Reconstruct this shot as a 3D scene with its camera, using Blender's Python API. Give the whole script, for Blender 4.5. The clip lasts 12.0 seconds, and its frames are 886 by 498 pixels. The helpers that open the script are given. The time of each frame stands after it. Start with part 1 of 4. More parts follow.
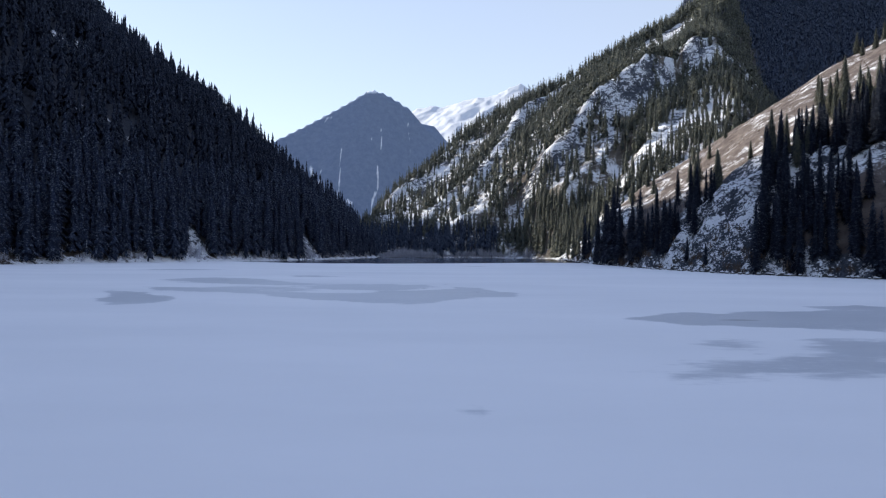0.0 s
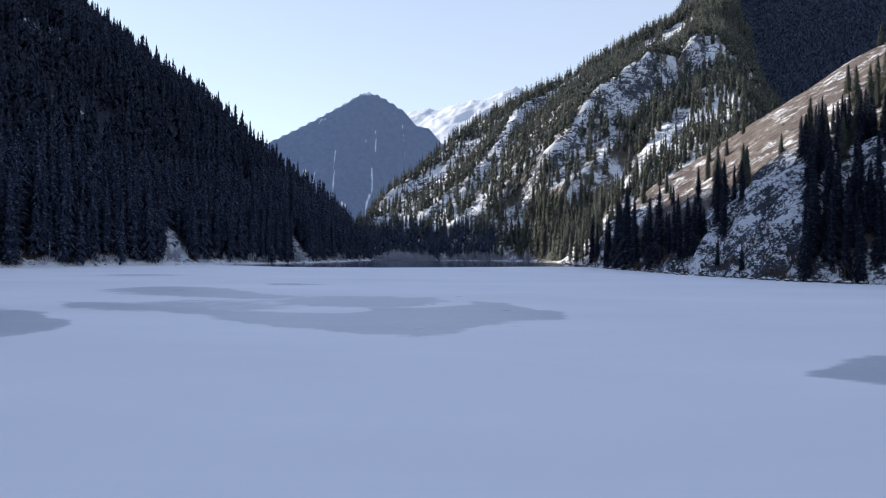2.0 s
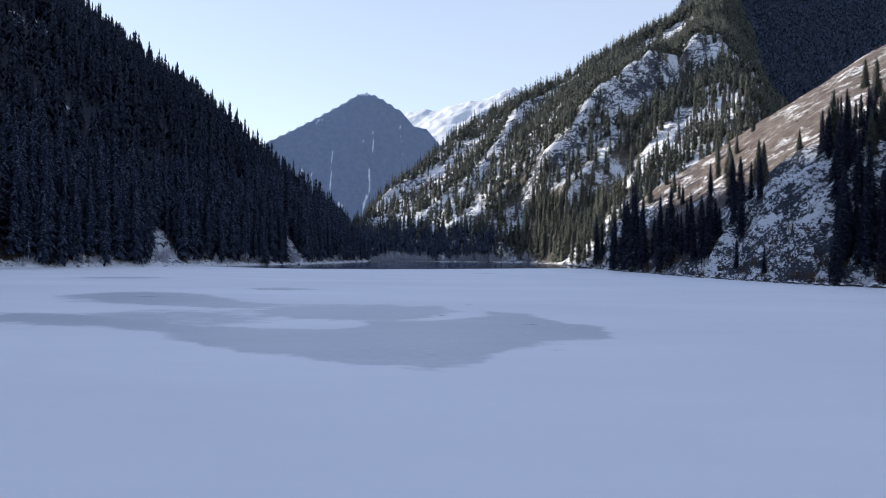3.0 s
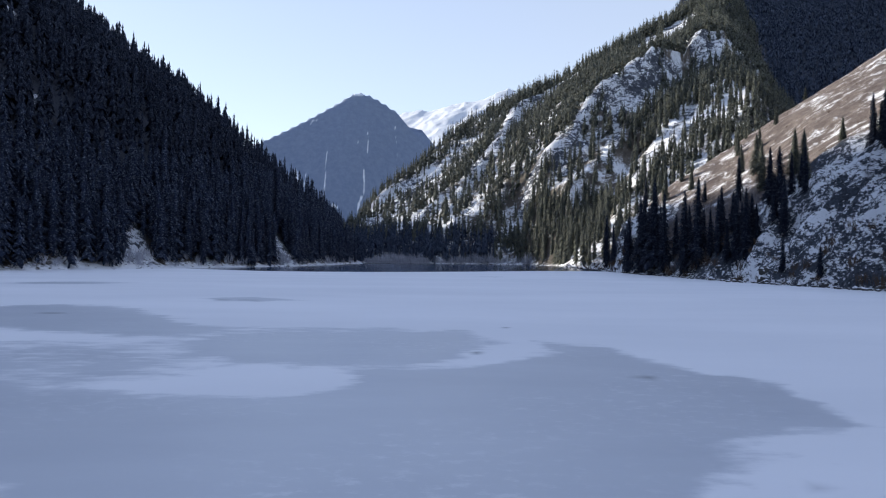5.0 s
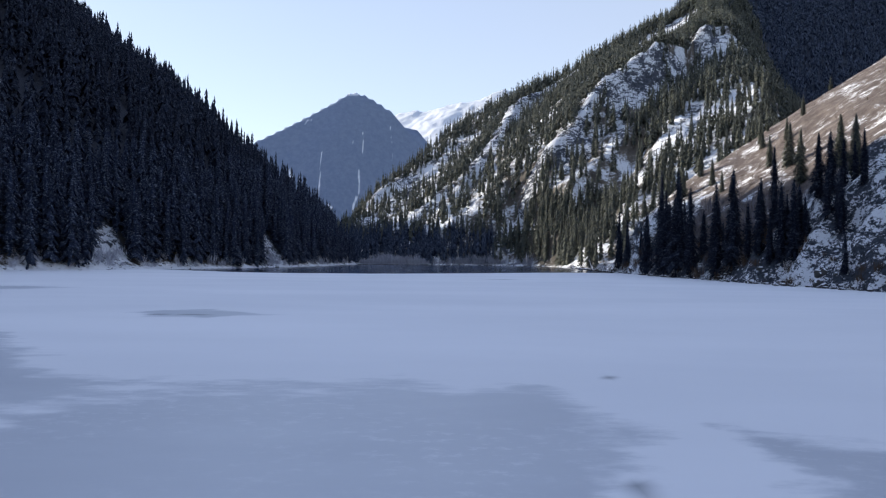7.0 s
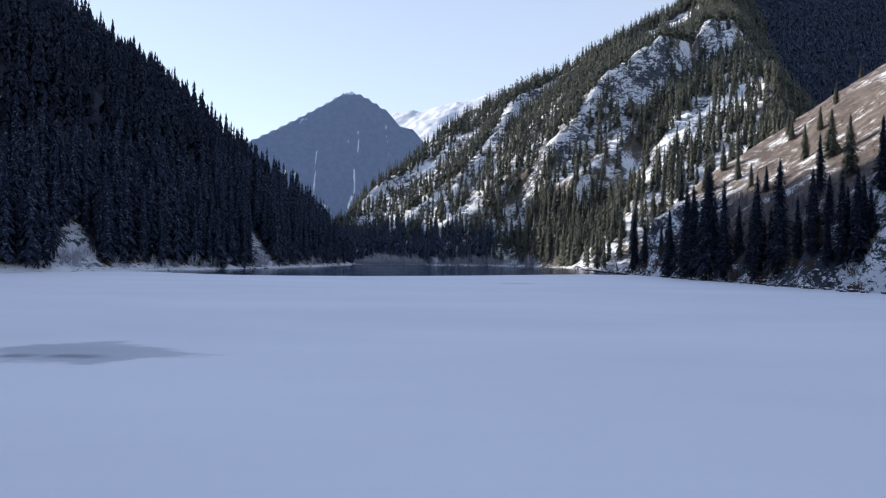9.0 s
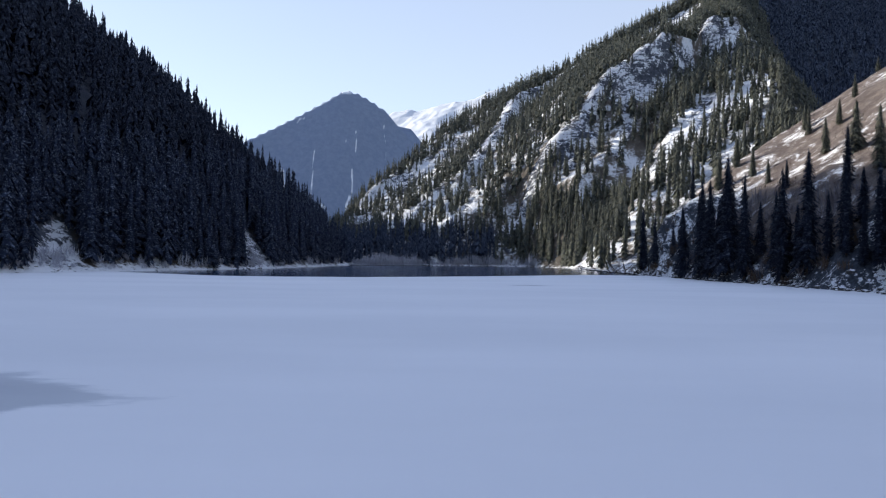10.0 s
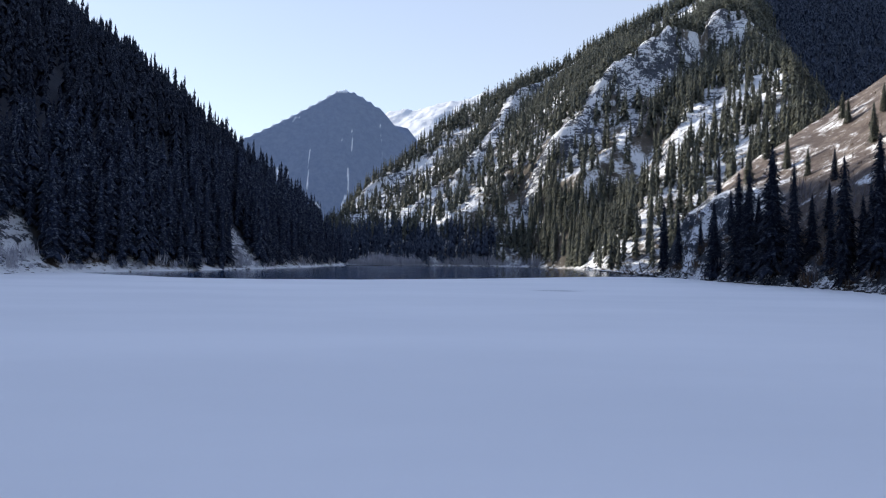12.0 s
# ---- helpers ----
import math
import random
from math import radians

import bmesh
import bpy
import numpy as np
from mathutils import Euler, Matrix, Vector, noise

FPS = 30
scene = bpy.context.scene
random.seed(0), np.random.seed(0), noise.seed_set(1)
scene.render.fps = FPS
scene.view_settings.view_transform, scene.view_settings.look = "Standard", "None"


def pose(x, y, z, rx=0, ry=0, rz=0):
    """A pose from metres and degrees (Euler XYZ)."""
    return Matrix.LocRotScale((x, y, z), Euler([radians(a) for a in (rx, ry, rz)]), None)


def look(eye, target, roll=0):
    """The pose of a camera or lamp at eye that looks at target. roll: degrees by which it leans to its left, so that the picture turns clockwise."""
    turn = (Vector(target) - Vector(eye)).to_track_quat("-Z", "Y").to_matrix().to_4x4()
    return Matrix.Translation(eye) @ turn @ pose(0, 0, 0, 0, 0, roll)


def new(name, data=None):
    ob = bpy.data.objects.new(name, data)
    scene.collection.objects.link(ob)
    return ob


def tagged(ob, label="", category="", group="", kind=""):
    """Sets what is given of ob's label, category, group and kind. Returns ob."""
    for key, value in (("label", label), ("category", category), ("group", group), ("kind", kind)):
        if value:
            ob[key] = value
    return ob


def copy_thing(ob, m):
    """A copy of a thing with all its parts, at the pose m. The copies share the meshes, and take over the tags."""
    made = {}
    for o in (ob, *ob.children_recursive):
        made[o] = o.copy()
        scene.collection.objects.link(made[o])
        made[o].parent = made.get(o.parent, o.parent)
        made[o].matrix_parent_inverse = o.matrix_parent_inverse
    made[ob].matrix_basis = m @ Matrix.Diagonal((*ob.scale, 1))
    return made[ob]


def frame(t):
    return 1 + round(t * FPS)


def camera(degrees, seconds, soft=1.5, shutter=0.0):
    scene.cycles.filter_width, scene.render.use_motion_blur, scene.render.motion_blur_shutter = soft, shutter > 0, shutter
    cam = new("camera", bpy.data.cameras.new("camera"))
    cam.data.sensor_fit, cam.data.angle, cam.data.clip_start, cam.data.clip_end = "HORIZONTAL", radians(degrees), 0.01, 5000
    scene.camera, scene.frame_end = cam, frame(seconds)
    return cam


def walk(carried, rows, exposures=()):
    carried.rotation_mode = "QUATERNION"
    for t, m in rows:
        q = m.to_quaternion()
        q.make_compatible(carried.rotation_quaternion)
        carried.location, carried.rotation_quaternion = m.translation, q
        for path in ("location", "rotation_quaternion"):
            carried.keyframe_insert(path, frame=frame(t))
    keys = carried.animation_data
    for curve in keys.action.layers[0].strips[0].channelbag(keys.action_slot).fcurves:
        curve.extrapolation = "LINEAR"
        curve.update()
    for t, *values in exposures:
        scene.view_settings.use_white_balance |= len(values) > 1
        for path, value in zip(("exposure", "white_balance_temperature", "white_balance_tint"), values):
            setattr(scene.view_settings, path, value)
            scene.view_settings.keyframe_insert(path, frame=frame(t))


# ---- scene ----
cam = camera(68.4, 12.0, soft=1.2)
METRES, EYE, TILT, LEAN, TURN = 100.0, 3.87, 0.30, -0.49, 0.0
ROWS = [
    (0.0, 0.0, 0.0, 0.0, 0.0, 0.0, -0.0),
    (0.5, -0.0043, 0.0428, 0.0001, -0.12, 0.06, -0.02),
    (1.0, -0.0085, 0.0853, -0.0, -0.26, 0.13, -0.03),
    (1.5, -0.0126, 0.1273, -0.0002, -0.39, 0.2, -0.07),
    (2.0, -0.0168, 0.1697, -0.0001, -0.51, 0.25, -0.08),
    (2.5, -0.0207, 0.212, 0.0001, -0.63, 0.3, -0.12),
    (3.0, -0.0249, 0.254, 0.0001, -0.75, 0.34, -0.15),
    (5.0, -0.0402, 0.4224, -0.0013, -1.22, 0.49, -0.22),
    (5.5, -0.0445, 0.4635, -0.0018, -1.34, 0.52, -0.26),
    (6.0, -0.0486, 0.5051, -0.0026, -1.47, 0.55, -0.26),
    (6.5, -0.0521, 0.5468, -0.0035, -1.56, 0.57, -0.29),
    (7.0, -0.0557, 0.5877, -0.0043, -1.66, 0.59, -0.3),
    (9.0, -0.0711, 0.7526, -0.0037, -2.07, 0.6, -0.34),
    (9.5, -0.0751, 0.7933, -0.0044, -2.17, 0.61, -0.32),
    (10.0, -0.0787, 0.8341, -0.0046, -2.26, 0.61, -0.33),
    (10.5, -0.0823, 0.8744, -0.0046, -2.35, 0.62, -0.34),
    (11.0, -0.0857, 0.915, -0.005, -2.44, 0.62, -0.37),
    (11.5, -0.0892, 0.9553, -0.005, -2.53, 0.61, -0.37),
    (12.0, -0.0925, 0.9956, -0.0052, -2.61, 0.61, -0.39),
]
walk(cam, [(t, pose(0, 0, EYE, TILT, LEAN, TURN) @ pose(METRES * x, METRES * y, METRES * z, 90 + pitch, roll, yaw)) for t, x, y, z, yaw, pitch, roll in ROWS], [(0.0, 1.4), (12.0, 1.4)])

# ---- sky, sun, exposure ----
SUN_AZ, SUN_EL = 55.0, 23.0          # degrees left of straight ahead, degrees up
world = bpy.data.worlds.new("sky")
scene.world = world
world.use_nodes = True
wn = world.node_tree
sky = wn.nodes.new("ShaderNodeTexSky")
sky.sky_type = "NISHITA"
sky.sun_disc = False
sky.sun_elevation = radians(SUN_EL)
sky.sun_rotation = radians(-SUN_AZ)
sky.altitude = 1800
sky.air_density, sky.dust_density, sky.ozone_density = 1.0, 0.4, 1.0
# thin high haze evens the clear sky out: pale near the horizon, blue overhead
where = wn.nodes.new("ShaderNodeTexCoord")
axes = wn.nodes.new("ShaderNodeSeparateXYZ")
wn.links.new(where.outputs["Generated"], axes.inputs[0])
height = wn.nodes.new("ShaderNodeMapRange")
height.inputs[2].default_value = 0.75
wn.links.new(axes.outputs[2], height.inputs[0])
haze = wn.nodes.new("ShaderNodeMix")
haze.data_type = "RGBA"
haze.inputs[6].default_value = (3.25, 3.47, 3.65, 1.0)
haze.inputs[7].default_value = (1.80, 2.2, 3.42, 1.0)
wn.links.new(height.outputs[0], haze.inputs[0])
both = wn.nodes.new("ShaderNodeMix")
both.data_type = "RGBA"
both.inputs[0].default_value = 0.34
wn.links.new(haze.outputs[2], both.inputs[6])
wn.links.new(sky.outputs[0], both.inputs[7])
wn.links.new(both.outputs[2], wn.nodes["Background"].inputs[0])
wn.nodes["Background"].inputs[1].default_value = 0.10
sun_data = bpy.data.lights.new("sun", "SUN")
sun_data.energy, sun_data.angle, sun_data.color = 2.8, radians(0.5), (1.0, 0.93, 0.82)
sun = new("sun", sun_data)
sun.matrix_world = look(Vector((-math.sin(radians(SUN_AZ)) * math.cos(radians(SUN_EL)), math.cos(radians(SUN_AZ)) * math.cos(radians(SUN_EL)), math.sin(radians(SUN_EL)))) * 900, (0, 0, 0))


# ---- materials ----
class Mat:
    """A small builder of node materials."""

    def __init__(self, name, rough=0.8, spec=0.3):
        self.m = bpy.data.materials.new(name)
        self.m.use_nodes = True
        self.t = self.m.node_tree
        self.b = self.t.nodes["Principled BSDF"]
        self.b.inputs["Roughness"].default_value = rough
        self.b.inputs["Specular IOR Level"].default_value = spec
        self.pos = self.t.nodes.new("ShaderNodeNewGeometry").outputs["Position"]

    def put(self, socket, value):
        if isinstance(value, bpy.types.NodeSocket):
            self.t.links.new(value, socket)
        else:
            socket.default_value = value

    def noise(self, scale, detail=5.0, rough=0.55, vec=None, dist=0.0):
        n = self.t.nodes.new("ShaderNodeTexNoise")
        self.put(n.inputs["Vector"], vec or self.pos)
        n.inputs["Scale"].default_value, n.inputs["Detail"].default_value = scale, detail
        n.inputs["Roughness"].default_value, n.inputs["Distortion"].default_value = rough, dist
        return n.outputs["Fac"]

    def cracks(self, scale, warp=0.6):
        """Distance to the joints of uneven blocks."""
        n = self.t.nodes.new("ShaderNodeTexNoise")
        self.put(n.inputs["Vector"], self.pos)
        n.inputs["Scale"].default_value, n.inputs["Detail"].default_value = scale * 0.8, 4
        v = self.t.nodes.new("ShaderNodeVectorMath")
        v.operation = "MULTIPLY_ADD"
        self.put(v.inputs[0], n.outputs["Color"])
        v.inputs[1].default_value = (warp / scale,) * 3
        self.put(v.inputs[2], self.pos)
        c = self.t.nodes.new("ShaderNodeTexVoronoi")
        c.feature = "DISTANCE_TO_EDGE"
        self.put(c.inputs["Vector"], v.outputs[0])
        c.inputs["Scale"].default_value = scale
        return c.outputs["Distance"]

    def math(self, op, a, b=0.0, clamp=False):
        n = self.t.nodes.new("ShaderNodeMath")
        n.operation, n.use_clamp = op, clamp
        self.put(n.inputs[0], a)
        self.put(n.inputs[1], b)
        return n.outputs[0]

    def step(self, v, lo, hi, a=0.0, b=1.0):
        n = self.t.nodes.new("ShaderNodeMapRange")
        n.interpolation_type = "SMOOTHSTEP"
        for i, w in enumerate((v, lo, hi, a, b)):
            self.put(n.inputs[i], w)
        return n.outputs[0]

    def mix(self, f, a, b):
        n = self.t.nodes.new("ShaderNodeMix")
        n.data_type = "RGBA"
        self.put(n.inputs[0], f)
        for s, w in ((n.inputs[6], a), (n.inputs[7], b)):
            self.put(s, (*w, 1.0) if isinstance(w, tuple) else w)
        return n.outputs[2]

    def mapped(self, scale=(1, 1, 1), rot=(0, 0, 0), loc=(0, 0, 0), vec=None):
        n = self.t.nodes.new("ShaderNodeMapping")
        self.put(n.inputs[0], vec or self.pos)
        n.inputs[1].default_value, n.inputs[2].default_value, n.inputs[3].default_value = loc, [radians(a) for a in rot], scale
        return n.outputs[0]

    def sep(self, vec=None):
        n = self.t.nodes.new("ShaderNodeSeparateXYZ")
        self.put(n.inputs[0], vec or self.pos)
        return n.outputs

    def normal_z(self):
        n = self.t.nodes.new("ShaderNodeNewGeometry")
        return self.sep(n.outputs["Normal"])[2]

    def attr(self, name):
        n = self.t.nodes.new("ShaderNodeAttribute")
        n.attribute_name = name
        return n.outputs["Fac"]

    def island(self):
        return self.t.nodes.new("ShaderNodeNewGeometry").outputs["Random Per Island"]

    def bump(self, height, strength=0.5, dist=0.2):
        n = self.t.nodes.new("ShaderNodeBump")
        n.inputs["Strength"].default_value, n.inputs["Distance"].default_value = strength, dist
        self.put(n.inputs["Height"], height)
        self.t.links.new(n.outputs[0], self.b.inputs["Normal"])

    def colour(self, c):
        self.put(self.b.inputs["Base Color"], (*c, 1.0) if isinstance(c, tuple) else c)
        return self.m


def mat_slope(name, snow_lo, snow_hi, earth_a, earth_b, rock=(0.085, 0.096, 0.120), size=1.0):
    """Snow lying on earth and dead grass; bare rock and drifts where the land's own marks say so."""
    k = Mat(name, 0.85, 0.2)
    grain = k.noise(0.9 / size, 8, 0.65)
    broad = k.noise(0.035 / size, 6, 0.6)
    mid = k.noise(0.16 / size, 7, 0.62)
    strata = k.noise(0.22 / size, 7, 0.65, k.mapped((1.2, 0.8, 0.9), (0, 32, 20)), 0.3)
    earth = k.mix(k.step(mid, 0.35, 0.65), earth_a, earth_b)
    earth = k.mix(k.step(grain, 0.45, 0.75, 0.0, 0.5), earth, tuple(0.45 * v for v in earth_a))
    rocky = k.mix(k.step(grain, 0.3, 0.7), tuple(0.4 * v for v in rock), tuple(1.3 * v for v in rock))
    rock_at = k.attr("rock")
    base = k.mix(k.step(k.math("ADD", rock_at, k.math("MULTIPLY", k.math("SUBTRACT", mid, 0.5), 0.6)), 0.12, 0.36), earth, rocky)
    cover = k.math("ADD", k.math("MULTIPLY", mid, 0.55), k.math("ADD", k.math("MULTIPLY", broad, 0.5), k.math("MULTIPLY", k.math("SUBTRACT", grain, 0.5), 0.45)))
    ledges = k.noise(0.34 / size, 9, 0.70, k.mapped((1.0, 0.9, 1.15), (0, 28, 20)), 0.6)
    chips = k.noise(1.15 / size, 7, 0.72, k.mapped((0.9, 0.8, 1.3), (0, -22, 35)), 0.3)
    swathes = k.noise(0.075 / size, 5, 0.6, k.mapped((1.0, 1.0, 1.3), (0, 35, 0)))
    joints = k.step(k.cracks(0.20 / size, 1.4), 0.0, 0.10, -0.10, 0.02)
    on_rock = k.math("ADD", k.math("MULTIPLY", k.math("SUBTRACT", ledges, 0.5), 2.1), k.math("MULTIPLY", k.math("SUBTRACT", chips, 0.5), 1.9))
    on_rock = k.math("ADD", k.math("ADD", on_rock, k.math("MULTIPLY", k.math("SUBTRACT", swathes, 0.5), 1.9)), k.math("ADD", 0.47, joints))
    cover = k.math("ADD", k.math("MULTIPLY", cover, k.math("SUBTRACT", 1.0, rock_at)), k.math("MULTIPLY", on_rock, rock_at))
    cover = k.math("ADD", cover, k.math("MULTIPLY", k.math("SUBTRACT", k.normal_z(), 0.72), 0.25))
    cover = k.math("ADD", cover, k.attr("snow"))
    # dark blue tone: forest litter, and shade painted on the mountain's flank
    litter_shade = k.attr("litter_shade")
    ground_col = k.mix(litter_shade, base, k.mix(mid, (0.024, 0.031, 0.048), (0.046, 0.056, 0.078)))
    k.colour(k.mix(k.step(k.math("SUBTRACT", cover, k.math("MULTIPLY", litter_shade, 0.3)), snow_lo, snow_hi), ground_col, (0.78, 0.80, 0.83)))
    k.bump(k.math("ADD", grain, k.math("MULTIPLY", k.math("ADD", k.math("ADD", mid, strata), k.math("MULTIPLY", k.math("ADD", ledges, k.math("ADD", chips, joints)), rock_at)), 1.5)), 0.8, 0.8 * size)
    return k.m


SLOPE_LEFT = mat_slope("forest_floor_snow", 0.60, 0.74, (0.05, 0.04, 0.035), (0.09, 0.075, 0.06))
SLOPE_RIGHT = mat_slope("brown_grass_slope", 0.565, 0.72, (0.098, 0.078, 0.070), (0.165, 0.135, 0.118), rock=(0.056, 0.066, 0.086), size=0.5)
SLOPE_MOUNT = mat_slope("snowy_rock_slope", 0.46, 0.60, (0.09, 0.08, 0.068), (0.16, 0.135, 0.11), size=1.6)


def mat_needles(name, dark, light, frost):
    k = Mat(name, 0.75, 0.15)
    r = k.island()
    g = k.noise(0.35, 3)
    c = k.mix(k.step(k.math("ADD", k.math("MULTIPLY", r, 0.6), k.math("MULTIPLY", g, 0.5)), 0.2, 0.85), dark, light)
    fine = k.noise(1.25, 4, 0.78, k.mapped((1.0, 1.0, 1.9)))
    up = k.step(k.math("ADD", fine, k.math("MULTIPLY", k.normal_z(), 0.10)), 0.56, 0.70, 0.0, frost)
    k.colour(k.mix(up, c, (0.54, 0.62, 0.76)))
    k.bump(k.noise(5.0, 3, 0.8), 0.8, 0.4)
    return k.m


# the blue of shade is mixed into these two colours, under the frost
NEEDLES_SHADED = mat_needles("shaded_spruce_needles", (0.008, 0.0120, 0.025), (0.014, 0.021, 0.041), 0.16)
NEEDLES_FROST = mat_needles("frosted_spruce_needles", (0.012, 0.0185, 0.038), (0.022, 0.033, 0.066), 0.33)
# paler and bluer: distance haze painted into needles that stand in shade
NEEDLES_HAZE = mat_needles("hazy_shaded_spruce_needles", (0.022, 0.032, 0.058), (0.040, 0.056, 0.096), 0.30)
# lit copy of the needles: the sun's warm tone is in the colour
NEEDLES_SUNLIT = mat_needles("sunlit_spruce_needles", (0.047, 0.057, 0.055), (0.140, 0.142, 0.106), 0.06)
k = Mat("spruce_bark", 0.9, 0.1)
BARK = k.colour(k.mix(k.noise(3.0), (0.045, 0.032, 0.024), (0.10, 0.075, 0.055)))
k = Mat("bare_twigs", 0.9, 0.1)
TWIGS = k.colour(k.mix(k.noise(1.2, 4), (0.06, 0.045, 0.045), (0.30, 0.29, 0.32)))
k = Mat("frosted_twigs", 0.9, 0.1)
FROST = k.colour(k.mix(k.noise(0.9, 4), (0.20, 0.20, 0.24), (0.60, 0.62, 0.69)))
k = Mat("ice_snow", 0.55, 0.3)
drift = k.noise(0.045, 6, 0.55, k.mapped((0.6, 1.6, 1)))
fine = k.noise(1.1, 7, 0.6, k.mapped((0.5, 1.3, 1)))
bare = k.math("ADD", k.attr("bare"), k.math("ADD", k.math("MULTIPLY", k.math("SUBTRACT", fine, 0.5), 0.95), k.math("MULTIPLY", k.math("SUBTRACT", k.noise(0.30, 8, 0.66, k.mapped((0.7, 1.2, 1), (0, 0, 8))), 0.5), 0.9)))
snowy = k.mix(k.step(drift, 0.25, 0.75), (0.742, 0.757, 0.782), (0.822, 0.832, 0.852))
grey = k.mix(k.noise(0.25, 7, 0.6, k.mapped((0.5, 1.5, 1))), (0.45, 0.48, 0.530), (0.57, 0.60, 0.640))
rime = k.noise(2.2, 6, 0.7, k.mapped((0.8, 1.3, 1), (0, 0, 25)))
grey = k.mix(k.math("MULTIPLY", k.step(rime, 0.50, 0.68), k.step(k.noise(0.13, 4), 0.40, 0.65, 0.0, 0.55)), grey, (0.70, 0.72, 0.755))
ice_col = k.mix(k.step(bare, 0.30, 0.70), snowy, grey)
ICE = k.colour(k.mix(k.step(k.attr("dark"), 0.1, 0.9), ice_col, (0.12, 0.14, 0.17)))
k.put(k.b.inputs["Roughness"], k.step(bare, 0.2, 0.8, 0.7, 0.42))
k.bump(k.math("ADD", fine, k.math("MULTIPLY", drift, 2.0)), 0.10, 0.05)
k = Mat("open_water", 0.12, 0.5)
k.bump(k.noise(0.8, 3, 0.5, k.mapped((0.5, 1.6, 1))), 0.10, 0.04)
WATER = k.colour(k.mix(k.noise(0.03, 3, 0.5, k.mapped((0.4, 1.5, 1))), (0.018, 0.046, 0.105), (0.034, 0.070, 0.140)))
# distance haze is painted into this forest's pale blue base colours
k = Mat("hazy_forest_and_snow_far", 0.9, 0.1)
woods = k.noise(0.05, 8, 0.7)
HAZY_FAR_FOREST = k.colour(k.mix(k.step(k.math("ADD", k.attr("snow"), k.math("MULTIPLY", k.math("SUBTRACT", woods, 0.5), 0.5)), 0.3, 0.8), k.mix(k.step(woods, 0.3, 0.75), (0.165, 0.210, 0.305), (0.210, 0.258, 0.352)), (0.68, 0.72, 0.78)))
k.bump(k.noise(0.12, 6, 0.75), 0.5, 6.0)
k = Mat("far_snow", 0.8, 0.2)
ribs = k.noise(0.018, 9, 0.72)
FAR_SNOW = k.colour(k.mix(k.step(ribs, 0.62, 0.72), (0.60, 0.63, 0.68), (0.22, 0.21, 0.21)))
k.bump(ribs, 0.6, 9.0)
k = Mat("shore_boulder", 0.85, 0.25)
rg = k.noise(1.4, 7, 0.65)
ROCK = k.colour(k.mix(k.step(k.math("ADD", k.normal_z(), k.math("MULTIPLY", k.math("SUBTRACT", rg, 0.5), 0.9)), 0.50, 0.75), k.mix(rg, (0.025, 0.025, 0.026), (0.10, 0.098, 0.096)), (0.78, 0.80, 0.83)))
k.bump(rg, 0.7, 0.2)
k = Mat("willow_twigs", 0.9, 0.1)
WILLOW = k.colour(k.mix(k.noise(0.8, 4), (0.050, 0.034, 0.026), (0.13, 0.095, 0.07)))


# ---- the lie of the land ----
def hashed(ix, iy, seed):
    n = np.sin(ix * 127.1 + iy * 311.7 + seed * 74.7) * 43758.5453
    return n - np.floor(n)


def vnoise(x, y, seed=0):
    ix, iy = np.floor(x), np.floor(y)
    fx, fy = x - ix, y - iy
    fx, fy = fx * fx * (3 - 2 * fx), fy * fy * (3 - 2 * fy)
    a, b = hashed(ix, iy, seed), hashed(ix + 1, iy, seed)
    c, d = hashed(ix, iy + 1, seed), hashed(ix + 1, iy + 1, seed)
    return (a + (b - a) * fx) * (1 - fy) + (c + (d - c) * fx) * fy - 0.5


def fbm(x, y, size, octaves=5, seed=0):
    out, amp = 0.0, 1.0
    for i in range(octaves):
        out = out + amp * vnoise(x / size + 17.3 * i, y / size - 9.1 * i, seed + i)
        size, amp = size / 2.03, amp * 0.52
    return out


def near_line(x, y, pts, width):
    """1 on a line of corners, falling softly to 0 at its width."""
    d = np.full(np.shape(x), 1e9)
    for (ax, ay), (bx, by) in zip(pts, pts[1:]):
        ux, uy = bx - ax, by - ay
        s = np.clip(((x - ax) * ux + (y - ay) * uy) / (ux * ux + uy * uy + 1e-9), 0, 1)
        d = np.minimum(d, np.hypot(x - ax - s * ux, y - ay - s * uy))
    return np.clip(1.5 - d / width, 0, 1)


def inside(x, y, pts):
    """Signed distance to a closed outline, positive inside."""
    d, odd = np.full(x.shape, 1e9), np.zeros(x.shape, bool)
    for (ax, ay), (bx, by) in zip(pts, (*pts[1:], pts[0])):
        ux, uy = bx - ax, by - ay
        s = np.clip(((x - ax) * ux + (y - ay) * uy) / (ux * ux + uy * uy), 0, 1)
        d = np.minimum(d, np.hypot(x - ax - s * ux, y - ay - s * uy))
        if ay != by:
            odd ^= ((ay > y) != (by > y)) & (x < ax + (y - ay) * ux / uy)
    return np.where(odd, d, -d)


